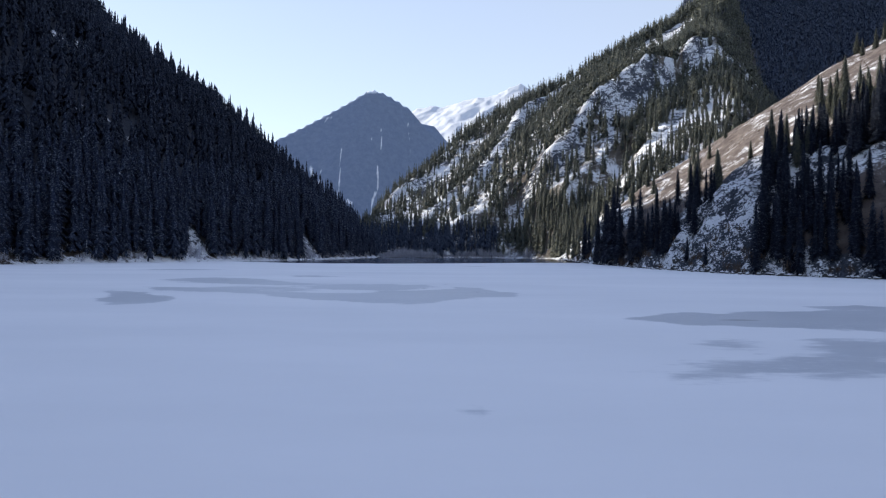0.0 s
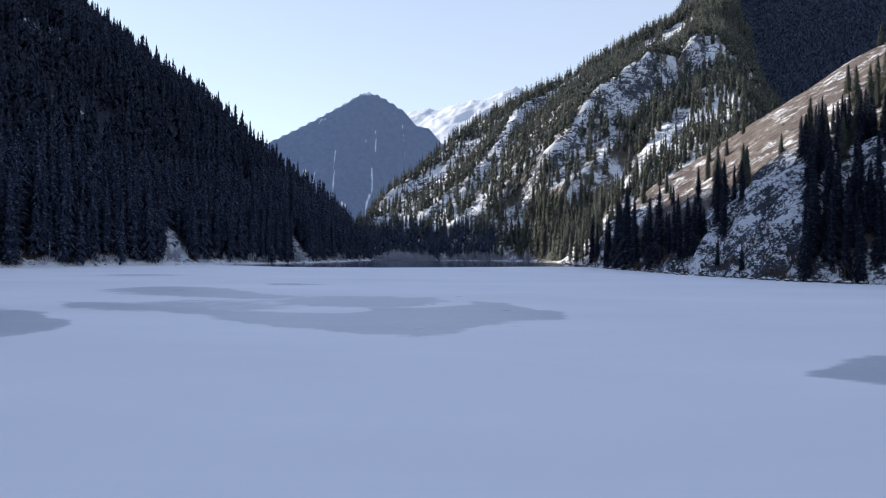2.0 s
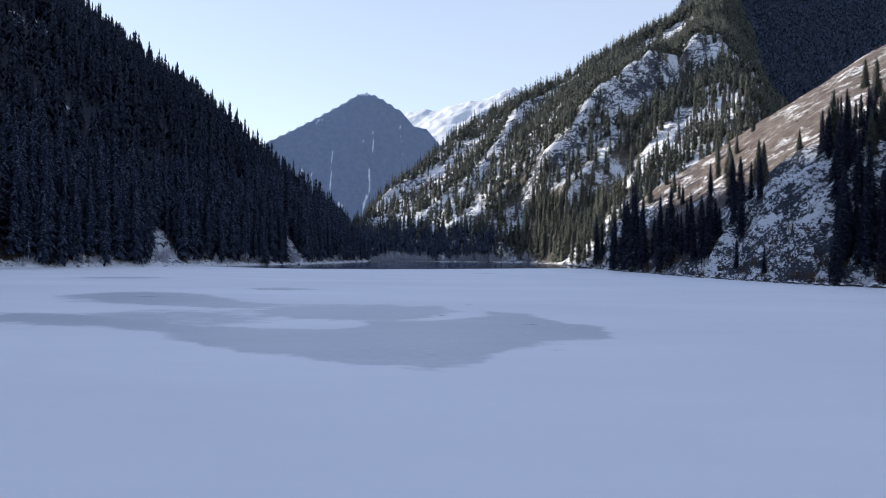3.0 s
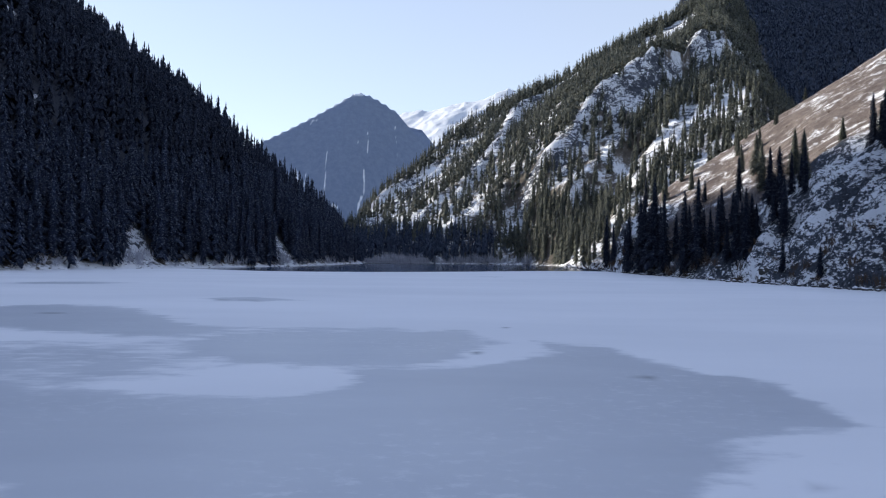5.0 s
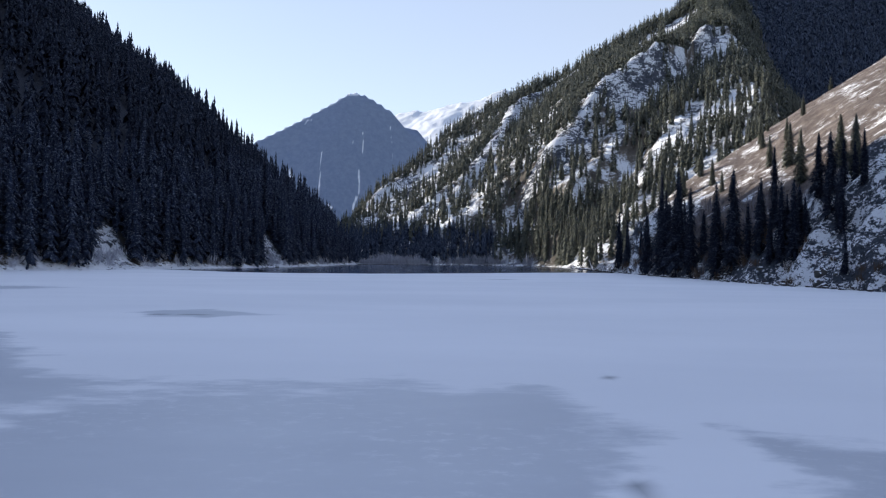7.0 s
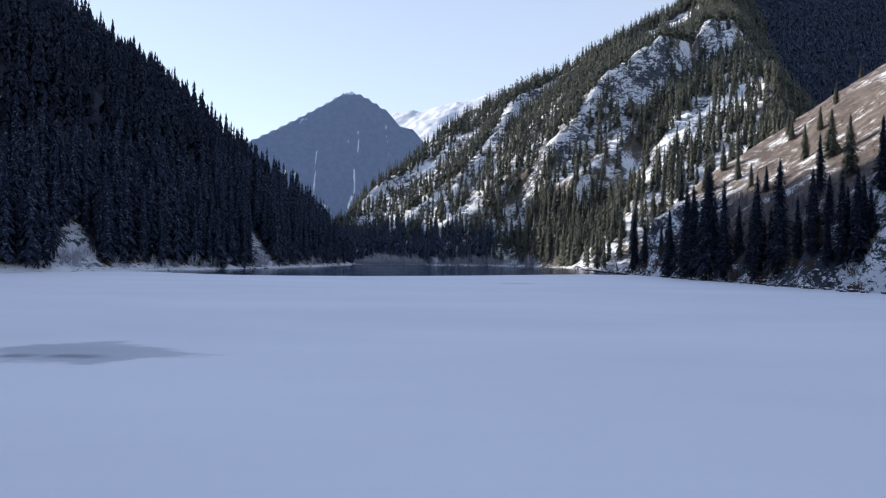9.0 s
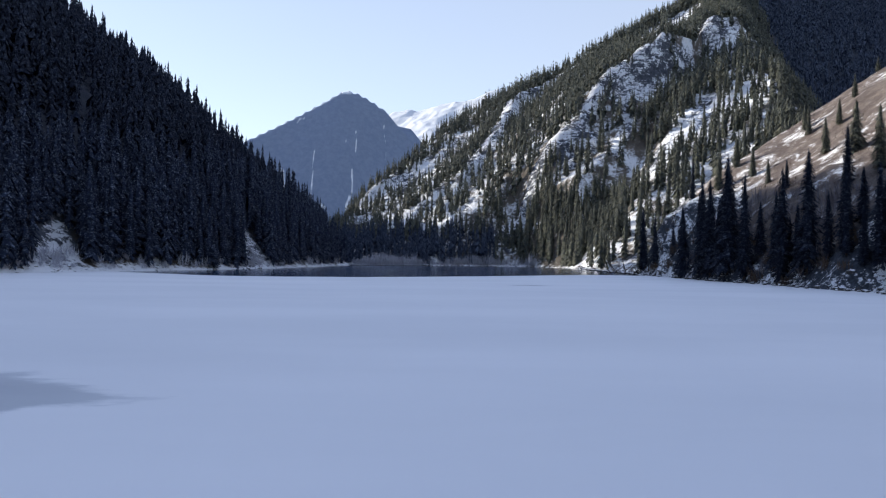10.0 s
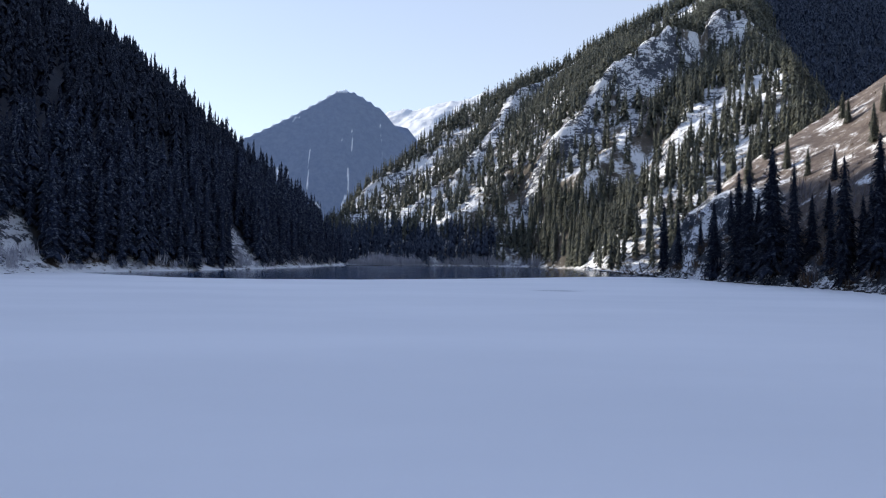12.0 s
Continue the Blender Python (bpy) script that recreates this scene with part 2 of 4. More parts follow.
# snow chutes and bare crags: width and corners
CHUTES_LEFT = [(3.1, (-86, 223), (-90, 233), (-94, 240)), (2.2, (-84, 231), (-89, 238)), (1.6, (-76, 258), (-79, 264)), (1.4, (-73, 268), (-75, 271)), (5.4, (-60, 302), (-64, 311), (-69, 319)), (2.5, (-142, 251), (-143, 254)), (2.2, (-135, 256), (-136, 261)),
               (2.2, (-123, 260), (-124, 264)), (2.5, (-177, 296), (-178, 300)), (2.5, (-173, 303), (-175, 310)), (2.0, (-115, 236), (-117, 241)), (2.0, (-89, 281), (-90, 286))]
SNOW_LOW = [(4.6, (190, 514), (174, 496), (154, 482), (139, 480), (128, 491)), (4.4, (176, 480), (153, 465), (138, 462), (125, 450), (117, 465)), (3.6, (136, 543), (133, 519), (123, 499)),
              (3.4, (79, 586), (85, 599), (92, 600)), (5.5, (-49, 669), (-24, 678), (3, 689)), (3.5, (3, 689), (15, 695), (31, 724)), (4.5, (-19, 555), (-12, 579), (3, 590), (16, 593)),
              (4.0, (14, 524), (24, 543), (31, 547))]
SNOW_HIGH = [(19.0, (205, 695), (240, 738), (267, 767), (296, 806)), (14.0, (226, 790), (262, 804), (298, 820)), (6.0, (120, 760), (146, 775), (168, 790)), (2.6, (268, 600), (280, 610), (292, 625)),
              (5.0, (-76, 655), (-62, 665), (-49, 669))]
CRAG_MOUNT = [(5.5, (47, 514), (53, 513), (67, 515), (79, 525), (92, 533), (106, 535), (124, 555), (146, 565)), (7.5, (34, 604), (46, 627), (63, 661)), (6.5, (63, 661), (74, 696), (90, 738), (113, 752)), (3.6, (-24, 672), (3, 682)), (3.4, (-12, 571), (3, 584)), (4.0, (120, 462), (140, 470))]


CRAG_AREAS = [((126, 551), (140, 563), (158, 573), (182, 581), (184, 566), (176, 554), (162, 541), (140, 544)), ((187, 578), (205, 598), (212, 587), (201, 573), (186, 563)), ((81, 522), (99, 541), (113, 523), (104, 509), (89, 511)),
              ((226, 608), (241, 608), (262, 604), (273, 604), (262, 595), (242, 586), (230, 583), (223, 588), (221, 598))]


def marks(lines, areas=(), grow=3.0):
    def fn(x, y):
        out = np.zeros(np.shape(x))
        wx, wy = x + 6 * fbm(x, y, 14, 3, 71), y + 6 * fbm(x, y, 14, 3, 72)
        for width, *pts in lines:
            out = np.maximum(out, near_line(wx, wy, pts, width))
        for pts in areas:
            out = np.maximum(out, np.clip((grow + inside(wx, wy, pts)) / 5, 0, 1))
        return out
    return fn


def shade_side(x, y):
    """The flank beyond the spine, under close forest, with shade painted into its ground."""
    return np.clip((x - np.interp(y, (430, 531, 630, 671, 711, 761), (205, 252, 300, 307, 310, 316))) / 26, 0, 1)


def toe(x, y):
    """The open, thinly wooded end of the mountain."""
    return np.clip((45 - x) / 45, 0, 1) * np.clip((y - 540) / 30, 0, 1)


snow_left, snow_mount, crag_mount = marks(CHUTES_LEFT), marks(SNOW_LOW + SNOW_HIGH), marks(CRAG_MOUNT, CRAG_AREAS, 2.0)


SHORE_L = ((-300, -150, 0, 100, 161, 179, 211, 235, 264, 300, 371, 445, 520, 700, 900, 1400), (-70, -100, -112, -112, -108, -104, -90, -81, -71, -62, -52, -46, -80, -150, -220, -300))
SHORE_R = ((-300, -150, 0, 60, 105, 130, 161, 190, 230, 262, 300, 350, 420, 470, 520), (80, 100, 98, 84, 73, 60, 55, 54, 55, 57, 60, 68, 74, 70, 60))
FAR_SHORE = ((-60, -46, -20, 20, 60, 90), (440, 445, 470, 500, 492, 440))


def shore_l(y):
    return np.interp(y, *SHORE_L) + 5 * fbm(y, y * 0 + 3, 24, 3, 5)


def shore_r(y):
    return np.interp(y, *SHORE_R) + 4 * fbm(y, y * 0 + 8, 18, 3, 6)


def ridged(ridges, rough, size, seed, crags=0.0):
    """Land that falls away from crest lines given as (x, y, z) corners and a slope."""
    def fn(x, y):
        h = np.full(x.shape, -50.0)
        for slope, *pts in ridges:
            for (ax, ay, az), (bx, by, bz) in zip(pts, pts[1:]):
                ux, uy = bx - ax, by - ay
                s = np.clip(((x - ax) * ux + (y - ay) * uy) / (ux * ux + uy * uy), 0, 1)
                h = np.maximum(h, az + s * (bz - az) - slope * np.hypot(x - ax - s * ux, y - ay - s * uy))
        return h + rough * fbm(x, y, size, 6, seed) - crags * np.abs(fbm(x, y, size * 0.9, 6, seed + 40))
    return fn


# ridge added out of view, its heights chosen for the shadow it casts
shadow_ridge = ridged([(1.08, (-380, -200, 230), (-370, 200, 250), (-340, 480, 222), (-335, 600, 212), (-330, 690, 208), (-330, 770, 206), (-330, 836, 178), (-430, 1000, 180))], 0, 50, 1)


def land_left(x, y):
    d = shore_l(y) - x
    h = np.interp(d, (-40, -4, 0, 4, 20, 75, 130, 230, 330, 420, 520), (-12, -1.2, 0.05, 2.8, 22, 68, 109, 186, 258, 304, 324))
    crest = np.interp(-x, (40, 119, 174, 220, 330), (445, 441, 470, 500, 540))
    h = h - 0.22 * np.maximum(0, y - crest)
    h = np.maximum(h, shadow_ridge(x, y))
    return h + np.clip(d / 40, 0, 1) * (9 * fbm(x, y, 70, 5, 2))


def land_right(x, y):
    d = x - shore_r(y)
    h = np.interp(d, (-40, -4, 0, 12, 50, 130, 260), (-12, -1.2, 0.05, 15, 44, 97, 180))
    h = h - 0.85 * np.maximum(0, y - 281) - 0.02 * np.maximum(0, 281 - y)
    h = h + 5.5 * np.exp(-((y - 274) / 13) ** 2) * np.clip(d / 7, 0, 1) * np.clip((50 - d) / 30, 0, 1)
    h = h + 2.4 * np.exp(-((y - 273) / 24) ** 2) * np.clip((d - 8) / 18, 0, 1)
    rough = fbm(x, y, 11, 4, 9)
    cliff = cliff_right(x, y)
    return h + np.clip(d / 25, 0, 1) * 5 * fbm(x, y, 50, 4, 3) + np.clip(d / 5, 0, 1) * (cliff * (3.5 - 10 * np.abs(rough)) + (0.5 + 1.9 * cliff) * 1.2 * fbm(x, y, 4.5, 4, 19))


def cliff_right(x, y):
    """Where the rock stands bare above the shore."""
    d = x - np.interp(y, *SHORE_R)
    a = np.exp(-((y - 157) / 25) ** 4) * np.clip((36 - d) / 8, 0, 1)
    b = np.exp(-((y - 250) / 15) ** 4) * np.clip((22 - d) / 10, 0, 1)
    c = np.exp(-((y - 266) / 15) ** 4) * np.clip((17 - d) / 7, 0, 1)
    return np.maximum(np.maximum(np.maximum(a, 0.8 * b), c), 0.55 * np.clip((8 - d) / 5, 0, 1))


def drifts_right(x, y):
    """Thin snow left in hollows of the brown slope, drawn out along its contours."""
    d = x - np.interp(y, *SHORE_R)
    return (1 - cliff_right(x, y)) * (0.13 * fbm(x + 0.2 * y, 0.6 * y, 5, 4, 33) + 0.07 * np.exp(-((d - 22) / 7) ** 2 - ((y - 246) / 9) ** 2))


# rock ribs that run up the mountain: reach towards the sun, reach into the shade, drop beside it, then corners with the height there
RIBS = [(24, 10, 15, (40, 512, 2), (54, 510, 2), (79, 525, 3), (106, 533, 5), (124, 556, 8), (148, 565, 12), (165, 573, 19), (182, 580, 23)),
        (20, 10, 9, (34, 609, 3), (63, 669, 6), (92, 745, 7), (114, 757, 6), (148, 777, 6), (175, 800, 4)),
        (24, 20, 0, (236, 606, 21), (262, 598, 11)),
        (14, 8, 6, (-60, 672, 2), (-24, 681, 2), (15, 700, 0.5), (31, 733, 0)),
        (12, 8, 6, (-19, 560, 3), (3, 597, 4), (20, 600, 3)),
        (10, 7, 6, (12, 524, 3), (31, 546, 3))]


def ribs(x, y):
    out = np.zeros(np.shape(x))
    wx, wy = x + 5 * fbm(x, y, 22, 3, 101), y + 5 * fbm(x, y, 22, 3, 102)
    for sunny, shady, drop, *pts in RIBS:
        near, side, top = np.full(np.shape(x), 1e9), np.zeros(np.shape(x)), np.zeros(np.shape(x))
        for (ax, ay, az), (bx, by, bz) in zip(pts, pts[1:]):
            ux, uy = bx - ax, by - ay
            f = np.clip(((wx - ax) * ux + (wy - ay) * uy) / (ux * ux + uy * uy), 0, 1)
            d = np.hypot(wx - ax - f * ux, wy - ay - f * uy)
            closer = d < near
            near = np.where(closer, d, near)
            side = np.where(closer, np.sign((wx - ax) * uy - (wy - ay) * ux), side)
            top = np.where(closer, az + f * (bz - az), top)
        out = out + top * np.exp(-(near / np.where(side > 0, shady, sunny)) ** 2)
        far = near / (2.6 * shady)
        out = out - np.where(side > 0, drop * np.clip(top / 8, 0.4, 1) * far * np.exp(1 - far), 0)
    return out


def mount_base(x, y):
    u, v = x / 100, (y - 500) / 100
    m = np.maximum(16 + 51 * u + 38 * v + 9 * np.clip(v - 1, 0, 1), 86 * u + 46.4 * v - 12.8 * u * u + 5.5 * u * v - 6.4 * v * v)
    m = m + 14 * np.exp(-((x - 140) / 36) ** 2 - ((y - 556) / 36) ** 2)
    m = m - 0.6 * np.maximum(0, y - np.interp(x, (-100, -24, 46, 140, 307), (630, 700, 790, 780, 850)))
    side = 118 + 0.95 * (y - 476) - 0.95 * (x - 205) + 16 * fbm(x, y, 55, 4, 103)
    head = np.minimum(165 + 1.15 * (y - 640) - 0.05 * (x - 300), 268 + 0.45 * (x - 290) + 1.2 * np.maximum(0, x - 312)) - 0.8 * np.maximum(0, 290 - x)
    return np.maximum(np.minimum(m, side), head) + ribs(x, y)


def mount_foot(x, y, h):
    foot = np.where(y < 430, x - shore_r(y), np.maximum(y - np.interp(x, *FAR_SHORE), (x - 74) * 0.9))
    return np.minimum(h, np.interp(foot, (-40, -4, 0, 4, 25, 60, 400), (-12, -1.2, 0.05, 1.8, 27, 74, 600)))


def land_mount(x, y):
    u = 0.8 * x - 0.6 * y
    crag = crag_mount(x, y)
    # smoothed on the shaded flank so that no bump catches sun
    calm = 1 - 0.75 * shade_side(x, y)
    m = mount_base(x, y) + calm * (9 * fbm(u, 0.25 * (0.6 * x + 0.8 * y), 45, 5, 12) + 5 * fbm(x, y, 30, 4, 13)) + crag * (4 - 7 * np.abs(fbm(x, y, 14, 4, 14)) + 3.0 * fbm(x, y, 6, 3, 15)) - 2.0 * snow_mount(x, y)
    return mount_foot(x, y, m)


def foot_snow(x, y):
    """Small snowy clearings behind the shore at the foot of the mountain."""
    return np.clip(5 * (fbm(x, y, 16, 3, 105) - 0.22), 0, 1) * np.clip((x - 38) / 8, 0, 1) * np.clip((520 - y) / 12, 0, 1) * np.clip((x - shore_r(y)) / 4, 0, 1)


def heightfield(name, fn, xs, ys, mat, label, category, cut=-3.0, kind="structure", **attrs):
    gx, gy = np.meshgrid(xs, ys)
    gz = fn(gx, gy)
    nx, ny = len(xs), len(ys)
    idx = np.arange(nx * ny).reshape(ny, nx)
    quads = np.stack((idx[:-1, :-1], idx[:-1, 1:], idx[1:, 1:], idx[1:, :-1]), -1).reshape(-1, 4)
    zf = gz.ravel()
    quads = quads[zf[quads].max(1) > cut]
    used = np.unique(quads)
    remap = np.zeros(nx * ny, int)
    remap[used] = np.arange(len(used))
    co = np.stack((gx.ravel(), gy.ravel(), zf), -1)[used]
    ob = new(name, raw_mesh(name, co, remap[quads], mat, True))
    for key, mark in attrs.items():
        ob.data.attributes.new(key, "FLOAT", "POINT").data.foreach_set("value", np.ascontiguousarray(mark(co[:, 0], co[:, 1]), np.float32))
    return tagged(ob, label, category, kind=kind)


def raw_mesh(name, co, faces, mat, smooth=False, normals=None):
    """A mesh from arrays of corners and of faces with equally many corners each."""
    me = bpy.data.meshes.new(name)
    n, c = faces.shape
    me.vertices.add(len(co))
    me.vertices.foreach_set("co", np.ascontiguousarray(co, np.float32).ravel())
    me.loops.add(n * c)
    me.loops.foreach_set("vertex_index", np.ascontiguousarray(faces, np.int32).ravel())
    me.polygons.add(n)
    me.polygons.foreach_set("loop_start", np.arange(0, n * c, c, dtype=np.int32))
    me.polygons.foreach_set("use_smooth", np.full(n, smooth or normals is not None))
    me.materials.append(mat)
    me.update(calc_edges=True)
    if normals is not None:
        me.normals_split_custom_set_from_vertices(normals)
    return me


def steps(*stretches):
    """Grid lines: stretches of (start, end, spacing)."""
    out = [np.arange(a, b, s) for a, b, s in stretches]
    return np.unique(np.concatenate(out + [np.array([float(stretches[-1][1])])]))


left = heightfield("hillside_left", land_left, steps((-620, -300, 12), (-300, -40, 3)), steps((-300, 130, 8), (130, 480, 3), (480, 1000, 12)), SLOPE_LEFT, "steep shaded hillside with thin snow under dense spruce forest", "hillside", rock=lambda x, y: 0.9 * snow_left(x, y), litter_shade=lambda x, y: 0.85 * np.clip(1 - 2 * snow_left(x, y), 0, 1) * np.clip((shore_l(y) - x) / 12 - 0.4, 0, 1), snow=lambda x, y: 0.20 * snow_left(x, y) + 0.22 * np.clip(1 - (shore_l(y) - x) / 4, 0, 1))
right = heightfield("hillside_right", land_right, steps((45, 110, 0.8), (110, 190, 2), (190, 420, 6)), steps((-300, 90, 8), (90, 330, 1.2), (330, 420, 5)), SLOPE_RIGHT, "sunlit brown grass slope with snowy rock at the shore", "hillside", rock=cliff_right, snow=lambda x, y: 0.19 * cliff_right(x, y) + drifts_right(x, y))
# snow is taken off the shaded flank to darken it
heightfield("mountain_slope", land_mount, steps((-130, 330, 3), (330, 900, 10)), steps((280, 900, 3), (900, 1100, 12)), SLOPE_MOUNT, "sunlit rocky mountain flank with snow patches and spruces", "mountain", rock=lambda x, y: np.maximum(0.95 * np.clip(2.2 * crag_mount(x, y), 0, 1), np.maximum(0.8 * snow_mount(x, y), 0.35 * toe(x, y))), snow=lambda x, y: 0.02 * toe(x, y) + 0.12 * foot_snow(x, y) + 0.13 * snow_mount(x, y) + 0.10 * np.clip(1.6 * crag_mount(x, y), 0, 1) - 0.3 * shade_side(x, y), litter_shade=lambda x, y: np.maximum(shade_side(x, y), np.clip((land_mount(x, y) - 240) / 12, 0, 1)) * np.clip(1 - 1.6 * snow_mount(x, y), 0, 1))


def flat_sheet(name, pts, z, mat, label, category):
    bm = bmesh.new()
    bm.faces.new([bm.verts.new((x, y, z)) for x, y in pts])
    bmesh.ops.triangulate(bm, faces=bm.faces[:])
    me = bpy.data.meshes.new(name)
    bm.to_mesh(me)
    bm.free()
    me.materials.append(mat)
    return tagged(new(name, me), label, category, kind="structure")


ICE_EDGE = ((-150, -90, -61, -43, -18, 8, 25, 42, 57, 130), (262, 250, 225, 212, 215, 234, 252, 267, 266, 266))
# patches of bare grey ice: softness of the edge, strength, corners
PATCH_MAIN = (1.0, 1.0, (-11.6, 60.2), (-9.8, 59.9), (-8.2, 60.3), (-7.4, 61.2), (-6.8, 62.3), (-6.9, 65.0), (-6.5, 66.2), (-5.1, 66.0), (-2.3, 65.9), (-1.3, 67.0), (0.4, 67.9), (1.2, 70.2), (0.9, 72.7), (2.8, 72.1), (4.6, 71.9), (4.5, 68.6), (4.7, 66.3), (5.5, 64.8), (6.8, 64.1), (6.7, 62.9), (6.6, 60.5), (6.4, 58.9), (6.6, 58.0), (5.4, 57.8), (4.0, 56.9), (3.0, 56.6), (2.5, 56.1), (3.8, 55.7), (2.1, 55.3), (1.4, 54.5), (1.8, 54.1), (1.2, 53.9), (0.9, 52.9), (0.8, 52.9), (-0.7, 50.6), (-1.8, 48.7), (-2.9, 48.3), (-3.8, 48.9), (-6.0, 50.0), (-8.5, 51.5), (-10.1, 52.4), (-10.8, 53.0), (-12.3, 54.1), (-13.4, 56.0), (-12.7, 56.3), (-14.0, 58.2), (-14.6, 60.5), (-13.9, 61.7))
PATCHES_MIDDLE = [
    (1.6, 1.0, (-14.5, 71.0), (-14.8, 73.7), (-12.2, 76.4), (-8.3, 76.5), (-7.0, 77.9), (-4.7, 77.7), (-1.9, 77.6), (-1.4, 74.4), (-1.7, 70.6), (-2.8, 68.9), (-3.5, 66.9), (-4.9, 66.0), (-7.0, 65.8), (-8.4, 65.6), (-9.6, 66.3), (-11.6, 66.2), (-13.4, 67.5)),
    (0.9, 0.7, (0.5, 73.5), (1.6, 73.2), (2.4, 72.7), (2.9, 72.4), (1.9, 70.9), (1.6, 71.7), (1.1, 72.3))]
PATCHES_LEFT = [
    (2.4, 0.62, (-22.0, 72.5), (-15.0, 72.5), (-12.0, 68.0), (-12.5, 63.5), (-14.0, 60.5), (-20.3, 62.8), (-26.5, 66.9)),
    (1.3, 0.85, (-31.2, 69.0), (-23.0, 67.4), (-18.4, 64.9), (-13.9, 61.5), (-11.8, 58.5), (-12.3, 54.8), (-15.5, 57.8), (-21.3, 60.9), (-27.1, 62.7)),
    (0.8, 1.0, (-32.1, 63.1), (-27.2, 59.4), (-21.2, 52.6), (-21.7, 47.3), (-23.3, 45.4), (-26.6, 50.4))]
PATCHES_FAR = [
    (1.8, 0.9, (-36.5, 84.9), (-34.7, 92.2), (-31.9, 92.7), (-26.5, 91.3), (-21.8, 85.2), (-18.3, 80.7), (-13.9, 78.0), (-15.2, 75.4), (-18.3, 74.8), (-20.5, 75.0), (-29.0, 77.3)),
    (1.3, 1.0, (-25.2, 101.3), (-23.2, 103.6), (-20.4, 104.7), (-15.0, 101.1), (-18.1, 98.4), (-21.6, 99.0)),
    (1.2, 0.55, (-37.4, 84.4), (-34.7, 91.2), (-26.6, 90.7), (-18.8, 79.8), (-12.1, 78.9), (-5.7, 79.7), (-1.5, 76.1), (-2.8, 70.5), (-8.9, 69.8), (-15.3, 72.3), (-22.3, 74.5), (-31.8, 78.0)),
    (2.5, 0.8, (-60, 131), (-52.6, 136.1), (-44.0, 133.2), (-47.7, 127.3), (-58, 125.8))]
PATCHES_RIGHT = [
    (0.6, 0.85, (11.2, 38.8), (13.0, 41.0), (16.3, 43.7), (17.6, 42.6), (20.9, 44.1), (24.4, 45.7), (31.9, 46.9), (38.0, 46.0), (22.6, 33.3), (18.6, 34.7), (16.6, 35.6), (13.4, 35.4), (12.7, 37.0)),
    (0.5, 0.9, (27.5, 49.4), (31.6, 50.8), (34.0, 50.0), (42.0, 51.0), (31.9, 46.9), (28.0, 47.0))]
PATCHES_NEAR = [
    (1.3, 0.7, (7.4, 22.0), (9.4, 24.1), (10.2, 24.5), (17.0, 27.5), (17.0, 22.0), (7.0, 20.0), (6.7, 20.3)),
    (1.2, 0.7, (10.7, 28.6), (11.8, 29.8), (14.4, 30.3), (13.3, 27.4), (12.2, 25.6), (11.9, 26.5), (10.7, 27.1)),
    (1.6, 0.75, (15.3, 29.2), (17.8, 30.8), (21.2, 31.2), (30.0, 31.0), (15.9, 23.4), (14.0, 23.9), (13.5, 25.1)),
    (0.8, 0.75, (11.0, 21.8), (12.0, 22.5), (13.4, 22.4), (15.4, 22.7), (24.0, 22.5), (14.2, 20.9), (12.1, 20.3), (11.0, 20.8)),
    (1.2, 0.65, (7.0, 20.2), (7.7, 21.2), (9.1, 22.9), (11.4, 22.8), (10.0, 19.8), (8.2, 20.2)),
    (0.5, 0.9, (0.1, 15.8), (1.0, 15.6), (1.2, 15.0), (0.4, 15.2))]
PATCHES = [PATCH_MAIN] + PATCHES_MIDDLE + PATCHES_LEFT + PATCHES_FAR + PATCHES_RIGHT + PATCHES_NEAR
# small dark melt holes: place and half lengths along and across
HOLES = [(-22.2, 100.2, 0.8, 0.5), (-20.2, 100.3, 0.9, 0.5), (-19.4, 100.1, 0.6, 0.5), (-28.8, 85.6, 1.0, 0.5), (-1.9, 69.35, 0.34, 0.45), (0.45, 79.5, 0.35, 0.4), (3.2, 64.0, 0.38, 0.5), (9.3, 182.7, 3.2, 1.2), (-2.8, 52.1, 0.22, 0.3), (3.0, 53.7, 0.35, 0.25), (17.6, 38.6, 1.2, 0.4)]


def bare_ice(x, y):
    wx = x + 0.9 * fbm(x, y, 4, 5, 81) + 0.9 * fbm(x, y, 1.7, 3, 83)
    wy = y + 0.9 * fbm(x, y, 4, 5, 82) + 0.9 * fbm(x, y, 1.7, 3, 84)
    out = np.zeros(x.shape)
    for soft, strength, *pts in PATCHES:
        out = np.maximum(out, strength * np.clip(0.5 + 0.5 * inside(wx, wy, pts) / soft, 0, 1))
    return out


def dark_ice(x, y):
    out = np.zeros(x.shape)
    for hx, hy, a, b in HOLES:
        out = np.maximum(out, 0.6 * np.clip(1.6 - np.hypot((x - hx) / a, (y - hy) / b), 0, 1))
    return out


